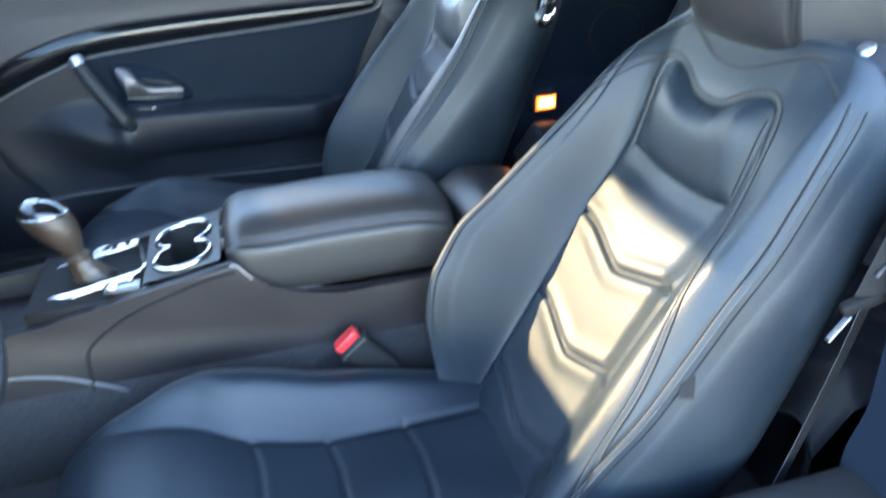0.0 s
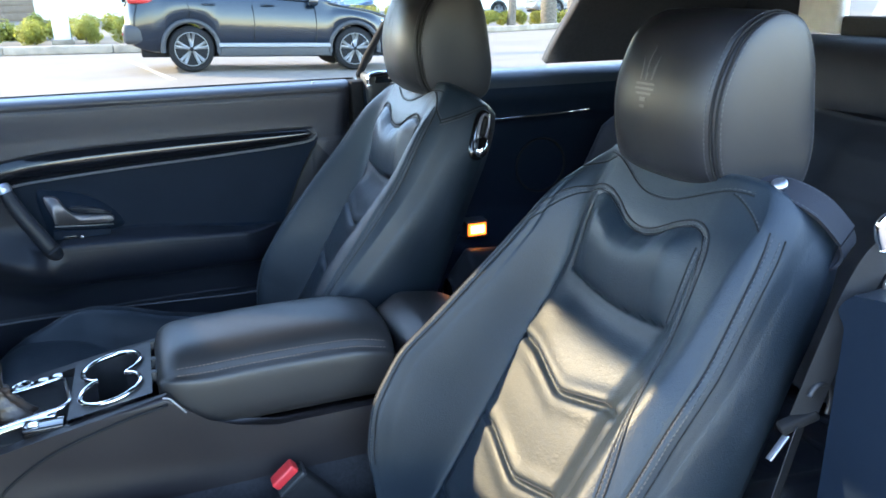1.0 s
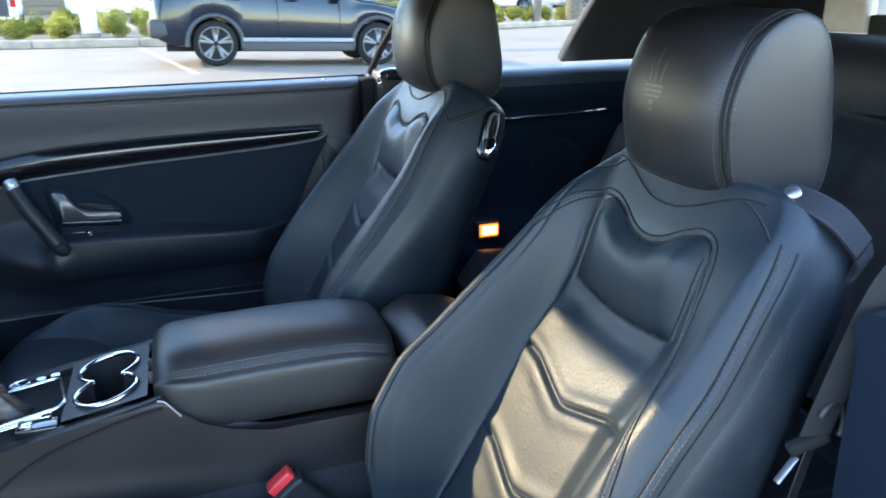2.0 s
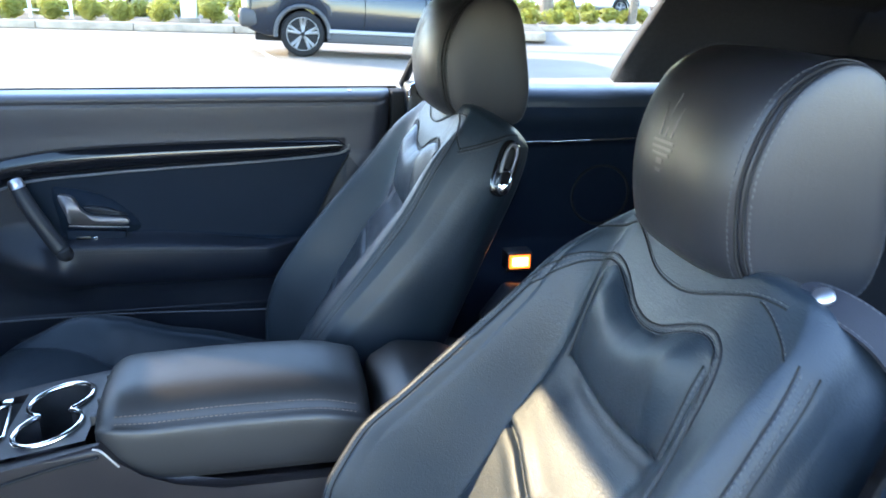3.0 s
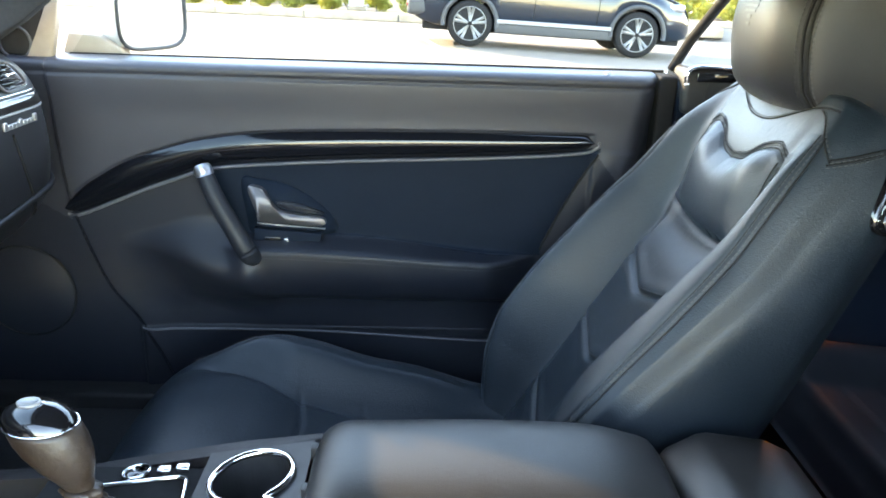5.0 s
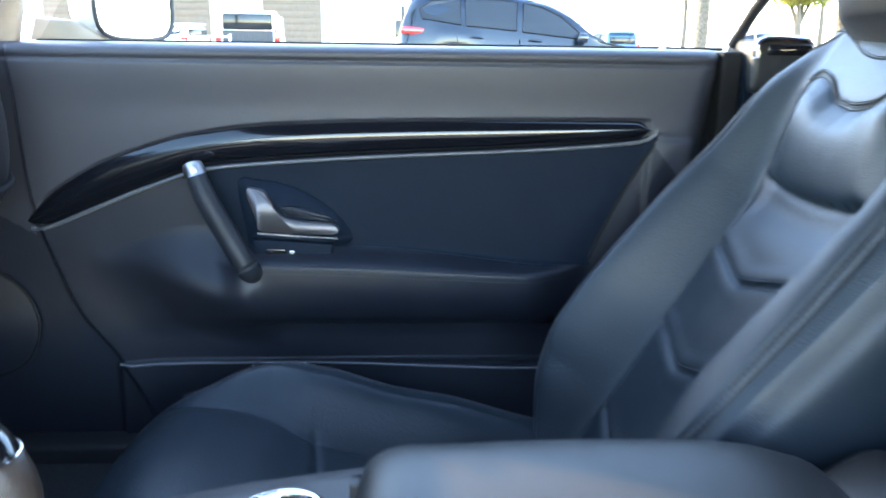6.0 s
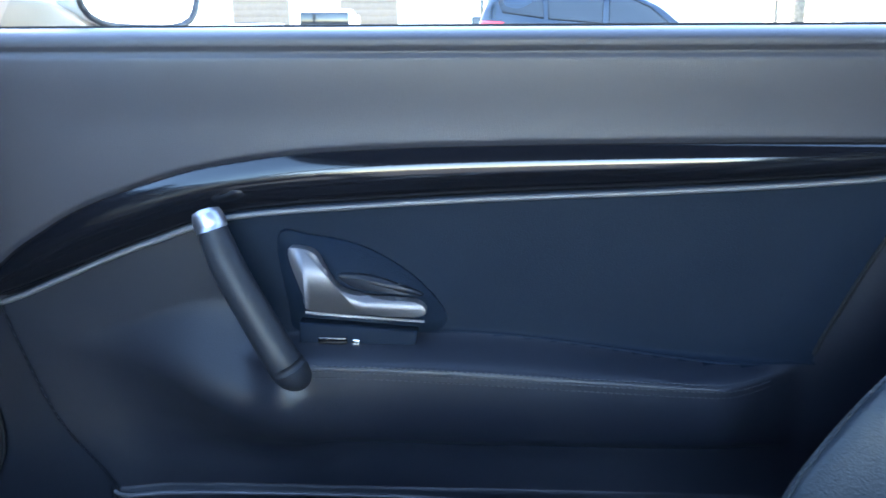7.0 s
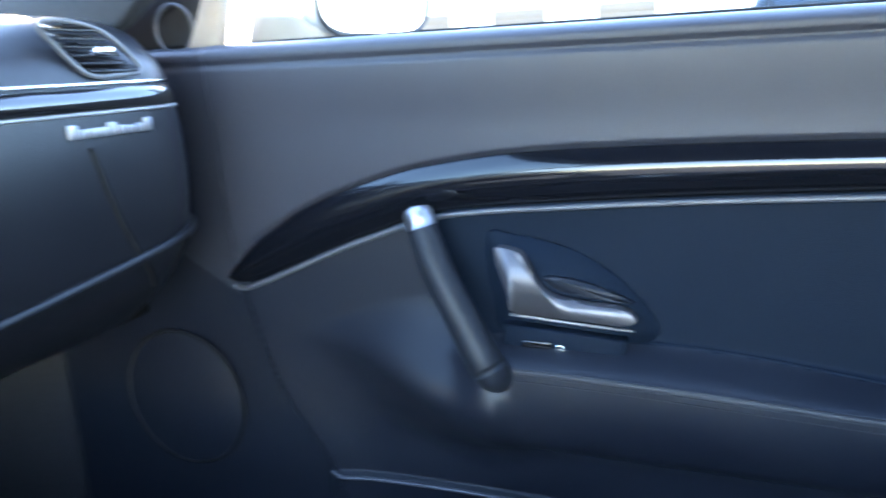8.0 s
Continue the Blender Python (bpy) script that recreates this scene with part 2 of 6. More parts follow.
def prism_mesh(outline, axis, lo, hi, bevel=0.0, seg=3):
    """An outline of (u, v) swept along an axis: x sweeps (y, z), y sweeps (x, z), z sweeps (x, y)."""
    def place(u, v, w):
        return {"x": (w, u, v), "y": (u, w, v), "z": (u, v, w)}[axis]
    bm = bmesh.new()
    a = [bm.verts.new(place(u, v, lo)) for u, v in outline]
    b = [bm.verts.new(place(u, v, hi)) for u, v in outline]
    n = len(outline)
    bm.faces.new(a)
    bm.faces.new(b[::-1])
    for k in range(n):
        bm.faces.new((a[k], b[k], b[(k + 1) % n], a[(k + 1) % n]))
    if bevel:
        rims = [e for e in bm.edges if (e.verts[0] in a) == (e.verts[1] in a)]
        bmesh.ops.bevel(bm, geom=rims, offset=bevel, segments=seg, affect="EDGES", profile=0.5)
    return bm_mesh(bm, bevel > 0)


def join_meshes(*meshes):
    bm = bmesh.new()
    for me in meshes:
        bm.from_mesh(me)
    me = bpy.data.meshes.new("mesh")
    bm.to_mesh(me)
    bm.free()
    return me


def thing(name, at, label, category, group="", kind=""):
    ob = new(name)
    ob.empty_display_size = 0.05
    ob.location = at
    return tagged(ob, label, category, group, kind)


def part(name, me, mat, parent, label="", local=False):
    """Links a mesh as one object under a thing or a part. Meshes are given in world places unless local."""
    if not local:
        top = parent
        while top.parent:
            top = top.parent
        me.transform(Matrix.Translation(-top.location))
    me.materials.clear()
    me.materials.append(mat)
    ob = new(name, me)
    ob.parent = parent
    return tagged(ob, label)


def structure(name, me, mat, label, category):
    me.materials.append(mat)
    return tagged(new(name, me), label, category, kind="structure")


def sharp(ob, degrees=35):
    """Keeps edges crisp above that angle."""
    ob.data.set_sharp_from_angle(angle=radians(degrees))
    return ob


# ---------------------------------------------------------------- passenger door
TRIM_TOP = pchip([(-0.71, 0.640), (-0.69, 0.652), (-0.677, 0.663), (-0.655, 0.681), (-0.625, 0.700), (-0.59, 0.721), (-0.55, 0.739), (-0.504, 0.755), (-0.418, 0.779), (-0.275, 0.798), (-0.064, 0.806), (0.13, 0.809), (0.367, 0.810), (0.40, 0.810)])
TRIM_LOW = pchip([(-0.71, 0.612), (-0.69, 0.616), (-0.665, 0.623), (-0.599, 0.650), (-0.50, 0.690), (-0.383, 0.726), (-0.25, 0.738), (-0.113, 0.747), (0.132, 0.759), (0.30, 0.770), (0.359, 0.776), (0.40, 0.782)])
DIAGONAL = pchip([(0.20, -0.50), (0.314, -0.544), (0.38, -0.580), (0.456, -0.633), (0.55, -0.668), (0.62, -0.688), (0.70, -0.70), (1.0, -0.71)])


INSERT_REAR = pchip([(0.40, 0.27), (0.55, 0.285), (0.62, 0.312), (0.70, 0.350), (0.745, 0.376), (0.78, 0.392), (1.0, 0.40)])


def door_depth(x, z):
    """The inner face of the door: y for places (x, z)."""
    y = 0.786 - 0.006 * smoothstep(0.82, 0.9, z)
    y = y + 0.004 * np.exp(-((z - 0.906) / 0.0035) ** 2)                      # crease under the padded cap
    top, low = TRIM_TOP(x), TRIM_LOW(x)
    inside = smoothstep(-0.69, -0.67, x) * (1 - smoothstep(0.376, 0.386, x))
    y = y + 0.007 * inside * smoothstep(low - 0.003, low + 0.001, z) * (1 - smoothstep(top - 0.001, top + 0.004, z))
    below = 1 - smoothstep(low - 0.008, low + 0.002, z)
    y = y + 0.006 * below * smoothstep(0.0, 0.16, x - DIAGONAL(z)) * (1 - smoothstep(0.376, 0.386, x))
    # rounded rear edge
    y = y + 0.05 * smoothstep(0.455, 0.52, x - 0.12 * (z - 0.93) - 0.0) ** 2
    # fold behind the insert
    y = y - 0.005 * smoothstep(-0.01, 0.045, x - INSERT_REAR(z)) * (1 - smoothstep(0.770, 0.782, z)) * smoothstep(0.50, 0.58, z)
    # armrest: a shelf with a rounded front that fades downwards
    shelf = 0.588 - 0.034 * smoothstep(-0.15, 0.25, x)
    edge = 0.564 - 0.018 * smoothstep(-0.3, 0.25, x)
    length = smoothstep(-0.42, -0.325, x) * (1 - smoothstep(0.16, 0.29, x))
    rise = 1 - 0.93 * smoothstep(edge - 0.006, shelf, z) - 0.07 * smoothstep(0.480, edge + 0.006, z)
    fall = np.sqrt(np.clip(1 - (np.clip(0.548 - z, 0, None) / 0.112) ** 2, 0, 1))
    arm = 0.064 * length * rise * fall
    # hollow before the grip: a slope that faces up and dies away forwards
    ridge = 0.500 + 0.065 * (1 - smoothstep(-0.56, -0.33, x))
    front = smoothstep(-0.62, -0.37, x) * (1 - smoothstep(-0.035, 0.035, x + 0.325 - 0.6 * np.clip(0.585 - z, -1, 0.06)))
    slope = 0.070 * front * (1 - smoothstep(ridge - 0.02, 0.585 + 0.040 * smoothstep(-0.58, -0.42, x), z)) * smoothstep(ridge - 0.12, ridge + 0.03, z)
    y = y - (arm ** 4 + slope ** 4 + 1e-14) ** 0.25
    # lower recess and the map pocket with its lip
    y = y + 0.012 * (1 - smoothstep(0.40, 0.47, z)) * smoothstep(-0.58, -0.50, x)
    ledge = 0.361 + 0.001 * smoothstep(-0.57, 0.2, x)
    pocket = smoothstep(-0.582, -0.570, x)
    y = y - (0.010 + 0.034 * smoothstep(-0.25, 0.2, x)) * pocket * (1 - smoothstep(ledge - 0.006, ledge, z))
    # speaker panel in front of the slanting edge
    ahead = 1 - smoothstep(-0.005, 0.003, x - DIAGONAL(z))
    y = y + 0.012 * ahead
    return y


def build_door():
    door = thing("door_1", (-0.1, 0.86, 0.25), "black leather passenger door with dark lacquered trim, closed", "car door", kind="structure")
    xs = np.linspace(-1.05, 0.505, 390)
    zs = np.concatenate([np.linspace(0.19, 0.917, 242)])
    gx, gz = np.meshgrid(xs, zs, indexing="ij")
    gy = door_depth(gx, gz)
    rows = [np.stack([gx, gy, gz], -1)]
    base = door_depth(xs, np.full_like(xs, 0.917))
    for w in np.linspace(0.1, 1, 10):
        a = w * math.pi / 2
        rows.append(np.stack([xs, base + 0.026 * (1 - math.cos(a)), np.full_like(xs, 0.917 + 0.014 * math.sin(a))], -1)[:, None, :])
    rows.append(np.stack([xs, np.full_like(xs, 0.872), np.full_like(xs, 0.934)], -1)[:, None, :])
    rows.append(np.stack([xs, np.full_like(xs, 0.890), np.full_like(xs, 0.926)], -1)[:, None, :])
    rows.append(np.stack([xs, np.full_like(xs, 0.890), np.full_like(xs, 0.19)], -1)[:, None, :])
    p = np.concatenate(rows, 1)
    me = grid_mesh(p, wrap_v=True, caps=True)
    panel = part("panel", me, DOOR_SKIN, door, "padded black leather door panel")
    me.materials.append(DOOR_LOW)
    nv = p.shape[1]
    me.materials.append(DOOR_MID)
    zone = np.zeros((len(xs) - 1, nv), dtype=np.int32)
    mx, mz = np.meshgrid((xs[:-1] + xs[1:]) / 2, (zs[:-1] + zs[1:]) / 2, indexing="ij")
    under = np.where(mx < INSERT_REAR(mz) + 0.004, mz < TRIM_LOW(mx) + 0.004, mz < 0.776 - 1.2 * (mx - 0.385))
    # ahead of the trim tip the slanted dark zone imitates the dash's shadow
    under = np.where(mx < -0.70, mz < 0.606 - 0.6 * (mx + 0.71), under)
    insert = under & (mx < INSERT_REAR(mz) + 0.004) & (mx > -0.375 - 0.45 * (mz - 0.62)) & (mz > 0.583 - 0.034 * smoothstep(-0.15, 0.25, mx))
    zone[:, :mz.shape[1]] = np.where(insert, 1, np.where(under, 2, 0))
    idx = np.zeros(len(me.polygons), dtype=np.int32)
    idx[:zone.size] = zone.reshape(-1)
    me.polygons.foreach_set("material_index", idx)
    # lacquered strip
    sx = np.linspace(-0.704, 0.384, 260)
    across = np.linspace(0, 1, 21)
    tip_r = np.sqrt(np.clip(1 - smoothstep(0.352, 0.384, sx) ** 2, 0, 1))
    tip_l = np.sqrt(np.clip(1 - ((-0.684 - np.minimum(sx, -0.684)) / 0.020) ** 2, 0, 1))
    mid = (TRIM_TOP(sx) + TRIM_LOW(sx)) / 2
    half = (TRIM_TOP(sx) - TRIM_LOW(sx)) / 2 * tip_r * tip_l * 0.97
    p = np.zeros((len(sx), len(across), 3))
    for j, w in enumerate(across):
        p[:, j, 0] = sx
        p[:, j, 2] = mid + half * (2 * w - 1)
        p[:, j, 1] = 0.7905 - 0.0105 * (1 - abs(2 * w - 1) ** 2.2) - 0.002 * (w - 0.5)
    part("trim_strip", grid_mesh(p), VENEER, door, "dark lacquered veneer strip")
    lip = [(x, float(door_depth(x, TRIM_LOW(x) - 0.010)) - 0.0035, float(TRIM_LOW(x)) - 0.004 * float(r)) for x, r in zip(sx[::2], (tip_r * tip_l)[::2])]
    tip = [(0.392, 0.783, 0.787), (0.393, 0.783, 0.797)]
    part("trim_lip", tube_mesh(lip + tip, 0.0032), PIPING, door, "grey edge piping under the strip")
    # map pocket lip
    lp = [(x, float(door_depth(x, 0.345)) - 0.001, 0.356 + 0.001 * float(smoothstep(-0.57, 0.2, x))) for x in np.linspace(-0.572, 0.40, 80)]
    part("pocket_lip", tube_mesh(lp, 0.0026), PIPING, door, "thin grey lip of the map pocket")
    # armrest stitching
    for dz in (0.004, -0.003, -0.010):
        st = []
        for x in np.linspace(-0.300, 0.235, 90):
            z = 0.557 - 0.018 * float(smoothstep(-0.3, 0.25, x)) + dz
            st.append((x, float(door_depth(x, z)) - 0.0006, z))
        part("armrest_seam", stitch_mesh(st, 0.0008), DARK_THREAD, door)
    # joint round the dark insert
    jz = np.linspace(0.56, 0.772, 40)
    joint = [(float(x), float(door_depth(x, z)) - 0.0002, float(z)) for x, z in zip(INSERT_REAR(jz) + 0.002, jz)]
    part("insert_joint", tube_mesh(joint, 0.0026, 6), RUBBER, door)
    foot = []
    for x in np.linspace(-0.150, 0.292, 70):
        z = 0.583 - 0.034 * float(smoothstep(-0.15, 0.25, x))
        foot.append((float(x), float(door_depth(x, z)) + 0.0018, z))
    part("insert_joint", tube_mesh(foot, 0.0026, 6), DOOR_LOW, door)
    # pull grip: a tapered leather bar with a metal cap
    axis = spline([(-0.399, 0.745, 0.715), (-0.379, 0.734, 0.672), (-0.350, 0.726, 0.620), (-0.320, 0.722, 0.566), (-0.312, 0.737, 0.548), (-0.304, 0.765, 0.535)], 50)
    widths = np.interp(np.linspace(0, 1, len(axis)), [0, 0.15, 0.65, 0.80, 0.9, 1], [0.0165, 0.0185, 0.0205, 0.0195, 0.015, 0.007])
    grip = part("pull_grip", tube_mesh(axis, sides=20, radii=widths), GRIP_LEATHER, door, "black leather door pull")
    cap_axis = [(-0.3995, 0.7455, 0.716), (-0.4015, 0.7462, 0.722), (-0.405, 0.7475, 0.732), (-0.4065, 0.748, 0.737), (-0.407, 0.7483, 0.7385)]
    part("grip_cap", tube_mesh(cap_axis, sides=20, radii=[0.0175, 0.0182, 0.0172, 0.0145, 0.008]), ALUMINIUM, grip, "polished metal cap")
    part("grip_collar", tube_mesh([(-0.321, 0.722, 0.569), (-0.317, 0.7225, 0.561)], 0.0206, 20), GRIP_LEATHER, grip)
    # release handle in its teardrop bezel
    y0 = 0.790
    outline = [(-0.338, 0.700), (-0.30, 0.701), (-0.24, 0.688), (-0.19, 0.660), (-0.158, 0.630), (-0.142, 0.605), (-0.146, 0.590), (-0.172, 0.583), (-0.25, 0.578), (-0.318, 0.575), (-0.330, 0.62)]
    ol = [(q.x, q.y) for q in spline([(u, v, 0) for u, v in outline], 66, closed=True)]
    bezel = part("handle_bezel", prism_mesh(ol, "y", y0 - 0.004, y0 + 0.01, 0.003), DOOR_LOW, door, "black teardrop handle surround")
    lever = [(-0.322, 0.686), (-0.306, 0.690), (-0.291, 0.684), (-0.282, 0.668), (-0.272, 0.650), (-0.256, 0.638), (-0.22, 0.631), (-0.172, 0.626), (-0.171, 0.610), (-0.24, 0.612), (-0.300, 0.616), (-0.306, 0.632)]
    part("release_handle", prism_mesh([(q.x, q.y) for q in spline([(u, v, 0) for u, v in lever], 72, closed=True)], "y", y0 - 0.026, y0 - 0.010, 0.002), HANDLE_METAL, bezel, "brushed metal release handle")
    scoop = [(-0.268, 0.655), (-0.235, 0.655), (-0.20, 0.645), (-0.168, 0.632), (-0.20, 0.634), (-0.245, 0.640)]
    part("handle_scoop", prism_mesh([(q.x, q.y) for q in spline([(u, v, 0) for u, v in scoop], 48, closed=True)], "y", y0 - 0.014, y0 - 0.005, 0.002), DOOR_MID, bezel)
    part("handle_strip", tube_mesh([(-0.309, y0 - 0.0075, 0.607), (-0.24, y0 - 0.0075, 0.602), (-0.168, y0 - 0.0075, 0.598)], 0.0018, 6), SATIN_TRIM, bezel)
    plate = [(-0.314, 0.600), (-0.175, 0.590), (-0.178, 0.566), (-0.316, 0.556)]
    plate_ob = part("switch_plate", prism_mesh(plate, "y", y0 - 0.022, y0 - 0.002, 0.003), DOOR_LOW, door, "black window switch plate")
    part("window_switch", box_mesh(-0.292, -0.258, y0 - 0.025, y0 - 0.020, 0.574, 0.583, 0.002), GLOSS_BLACK, plate_ob)
    part("switch_lamp", box_mesh(-0.252, -0.243, y0 - 0.0245, y0 - 0.020, 0.573, 0.580, 0.001), CHROME, plate_ob)
    # loudspeaker ring and grille at the front foot of the door
    c = Vector((-0.812, 0.792, 0.437))
    ring = [c + Vector((0.103 * math.cos(w), -0.004, 0.103 * math.sin(w))) for w in np.linspace(0, 2 * math.pi, 64, endpoint=False)]
    spk = part("speaker_ring", tube_mesh(ring, 0.003, 8, closed=True), RUBBER, door)
    r = np.linspace(0.001, 0.100, 14)
    w = np.linspace(0, 2 * math.pi, 48, endpoint=False)
    p = np.stack([c.x + np.outer(r, np.cos(w)), c.y - 0.004 - 0.010 * (1 - (r[:, None] / 0.1) ** 2) + 0 * np.outer(r, w), c.z + np.outer(r, np.sin(w))], -1)
    part("speaker_grille", grid_mesh(p, wrap_v=True), DOOR_MID, spk)
    # small lock knob hole mark on the cap
    part("lock_pin", box_mesh(0.395, 0.405, 0.806, 0.814, 0.925, 0.936, 0.002), ALUMINIUM, door)
    # glass, with its rubber lip and the rear seal
    bl, br = Vector((-0.690, 0.868, 0.930)), Vector((0.545, 0.868, 0.930))
    tl, tr = Vector((-0.44, 0.640, 1.235)), Vector((0.68, 0.640, 1.245))
    n = 12
    p = [[bl.lerp(br, i / n).lerp(tl.lerp(tr, i / n), j / n) + Vector((0, 0.045 * math.sin(math.pi * j / n), 0)) for j in range(n + 1)] for i in range(n + 1)]
    pane = part("door_glass", grid_mesh(p), GLASS, door, "clear side window, closed")
    pane.visible_shadow = False
    part("glass_seal", tube_mesh([(-0.69, 0.866, 0.933), (0.0, 0.866, 0.934), (0.53, 0.866, 0.934)], 0.003), RUBBER, door)
    part("rear_glass_seal", tube_mesh([(0.548, 0.868, 0.938), (0.572, 0.845, 1.00), (0.607, 0.81, 1.07), (0.645, 0.75, 1.15), (0.690, 0.650, 1.245)], 0.011), RUBBER, door)
    # mirror sail with its tweeter, and the upright window frame
    sail = [(-1.02, 0.932), (-0.738, 0.932), (-0.70, 1.0), (-0.672, 1.075), (-0.72, 1.07), (-0.85, 1.01)]
    sl = part("mirror_sail", prism_mesh(sail, "y", 0.822, 0.845, 0.004), PLASTIC, door, "black triangular mirror sail")
    ring = [Vector((-0.774 + 0.031 * math.cos(w), 0.820, 0.956 + 0.031 * math.sin(w))) for w in np.linspace(0, 2 * math.pi, 40, endpoint=False)]
    part("tweeter_ring", tube_mesh(ring, 0.003, 6, closed=True), PIPING, sl)
    part("window_frame", prism_mesh([(-0.757, 0.925), (-0.705, 0.925), (-0.692, 0.985), (-0.672, 1.062), (-0.690, 1.064), (-0.722, 0.990)], "y", 0.816, 0.838, 0.005), FRAME_SUNLIT_TAN, door, "upright window frame in painted sunlit tan")
    # outer skin
    part("outer_skin", box_mesh(-1.05, 0.53, 0.892, 0.915, 0.12, 0.918, 0.01), SILVER_PAINT, door)
    return door


build_door()


# ---------------------------------------------------------------- side mirror
def build_mirror():
    m = thing("wing_mirror", (-0.60, 0.95, 0.93), "silver painted wing mirror on the passenger door", "wing mirror")
    ys = np.linspace(0, 1, 15)
    out = []
    for k in range(41):
        w = 2 * math.pi * k / 40
        cx, cz = math.cos(w), math.sin(w)
        s = (abs(cx) ** 4 + abs(cz) ** 4) ** -0.25
        out.append((cx * s, cz * s))
    p = []
    for d in np.linspace(0, 1, 14):
        sc = math.sqrt(max(0.0, 1 - d ** 2.4)) * 0.97 + 0.03 * (1 - d)
        p.append([(-0.568 - 0.115 * d, 0.985 + u * 0.105 * sc, 1.010 + v * 0.077 * sc) for u, v in out[:-1]])
    part("housing", grid_mesh(p, wrap_v=True), SILVER_PAINT, m, "silver housing")
    face = [(-0.5675, 0.985 + u * 0.098, 1.010 + v * 0.070) for u, v in out[:-1]]
    bm = bmesh.new()
    bm.faces.new([bm.verts.new(q) for q in face])
    part("mirror_glass", bm_mesh(bm, False), material("mirror_silver", (0.9, 0.92, 0.93), 0.02, metal=1.0), m, "bright mirror glass")
    part("rim", tube_mesh([(-0.567, 0.985 + u * 0.101, 1.010 + v * 0.073) for u, v in out[:-1]], 0.0045, 8, closed=True), PLASTIC, m)
    foot = [(-0.718, 0.930), (-0.704, 0.975), (-0.64, 0.968), (-0.605, 0.950), (-0.59, 0.930)]
    part("stalk", prism_mesh(foot, "y", 0.895, 0.935, 0.006), FRAME_SUNLIT_TAN, m, "tan mirror foot")
    turn = Matrix.Translation((-0.57, 0.955, 1.01)) @ Euler((0, 0, radians(-24))).to_matrix().to_4x4() @ Matrix.Translation((0.57, -0.955, -1.01))
    base = Matrix.Translation(m.location)
    for o in m.children:
        if o.name.split(".")[0] != "stalk":
            o.data.transform(base.inverted() @ turn @ base)
    return m


build_mirror()


# ---------------------------------------------------------------- seats
RECLINE = radians(32)
SB, CB = math.sin(RECLINE), math.cos(RECLINE)
BACK_W = pchip([(-0.22, 0.16), (-0.12, 0.208), (0.0, 0.228), (0.12, 0.242), (0.3, 0.238), (0.44, 0.228), (0.52, 0.217), (0.58, 0.200), (0.605, 0.186), (0.63, 0.165)])
BACK_REAR = pchip([(-0.22, -0.19), (-0.12, -0.225), (0.18, -0.186), (0.39, -0.156), (0.54, -0.140), (0.605, -0.128), (0.64, -0.115)])
TALL_SIDE = pchip([(-0.22, 0.02), (-0.14, 0.08), (-0.05, 0.142), (0.03, 0.166), (0.10, 0.164), (0.20, 0.137), (0.30, 0.110), (0.40, 0.082), (0.50, 0.047), (0.56, 0.018), (0.60, 0.0)])
MID_SIDE = pchip([(-0.22, 0.0), (-0.14, 0.05), (-0.05, 0.095), (0.03, 0.110), (0.10, 0.108), (0.25, 0.090), (0.38, 0.066), (0.48, 0.044), (0.55, 0.018), (0.60, 0.0)])
LOW_SIDE = pchip([(-0.22, 0.02), (-0.12, 0.060), (0.0, 0.070), (0.10, 0.072), (0.25, 0.058), (0.38, 0.042), (0.48, 0.026), (0.55, 0.010), (0.60, 0.0)])
SIDES = {"inner": LOW_SIDE, "far": MID_SIDE}
FORM = {"wide": 0.0, "inboard": 0.0, "bulge": 0.011, "ease": 0.0, "head": 0.0, "pad": 0.010, "foot": 0.0, "near": 0.026, "far": 0.026, "long": 1.06, "half": 0.142, "head_x": -0.033}
LEVELS = {"rows": (0.225, 0.087, -0.070)}
PILLOW_TOP = pchip([(0.0, 0.468), (0.035, 0.474), (0.075, 0.500), (0.11, 0.508), (0.14, 0.495)])


def back_to_local(a, v, n):
    return np.stack([v * SB - n * CB, a + 0 * v, v * CB + n * SB], -1)


def groove(distance, width):
    return np.exp(-(distance / width) ** 2)


def chevron(a, level):
    aa = np.sqrt(np.abs(a) ** 2 + 0.012 ** 2)
    return level + 0.32 * np.minimum(aa, 0.105) + 0.12 * np.maximum(aa - 0.105, 0) - 0.004


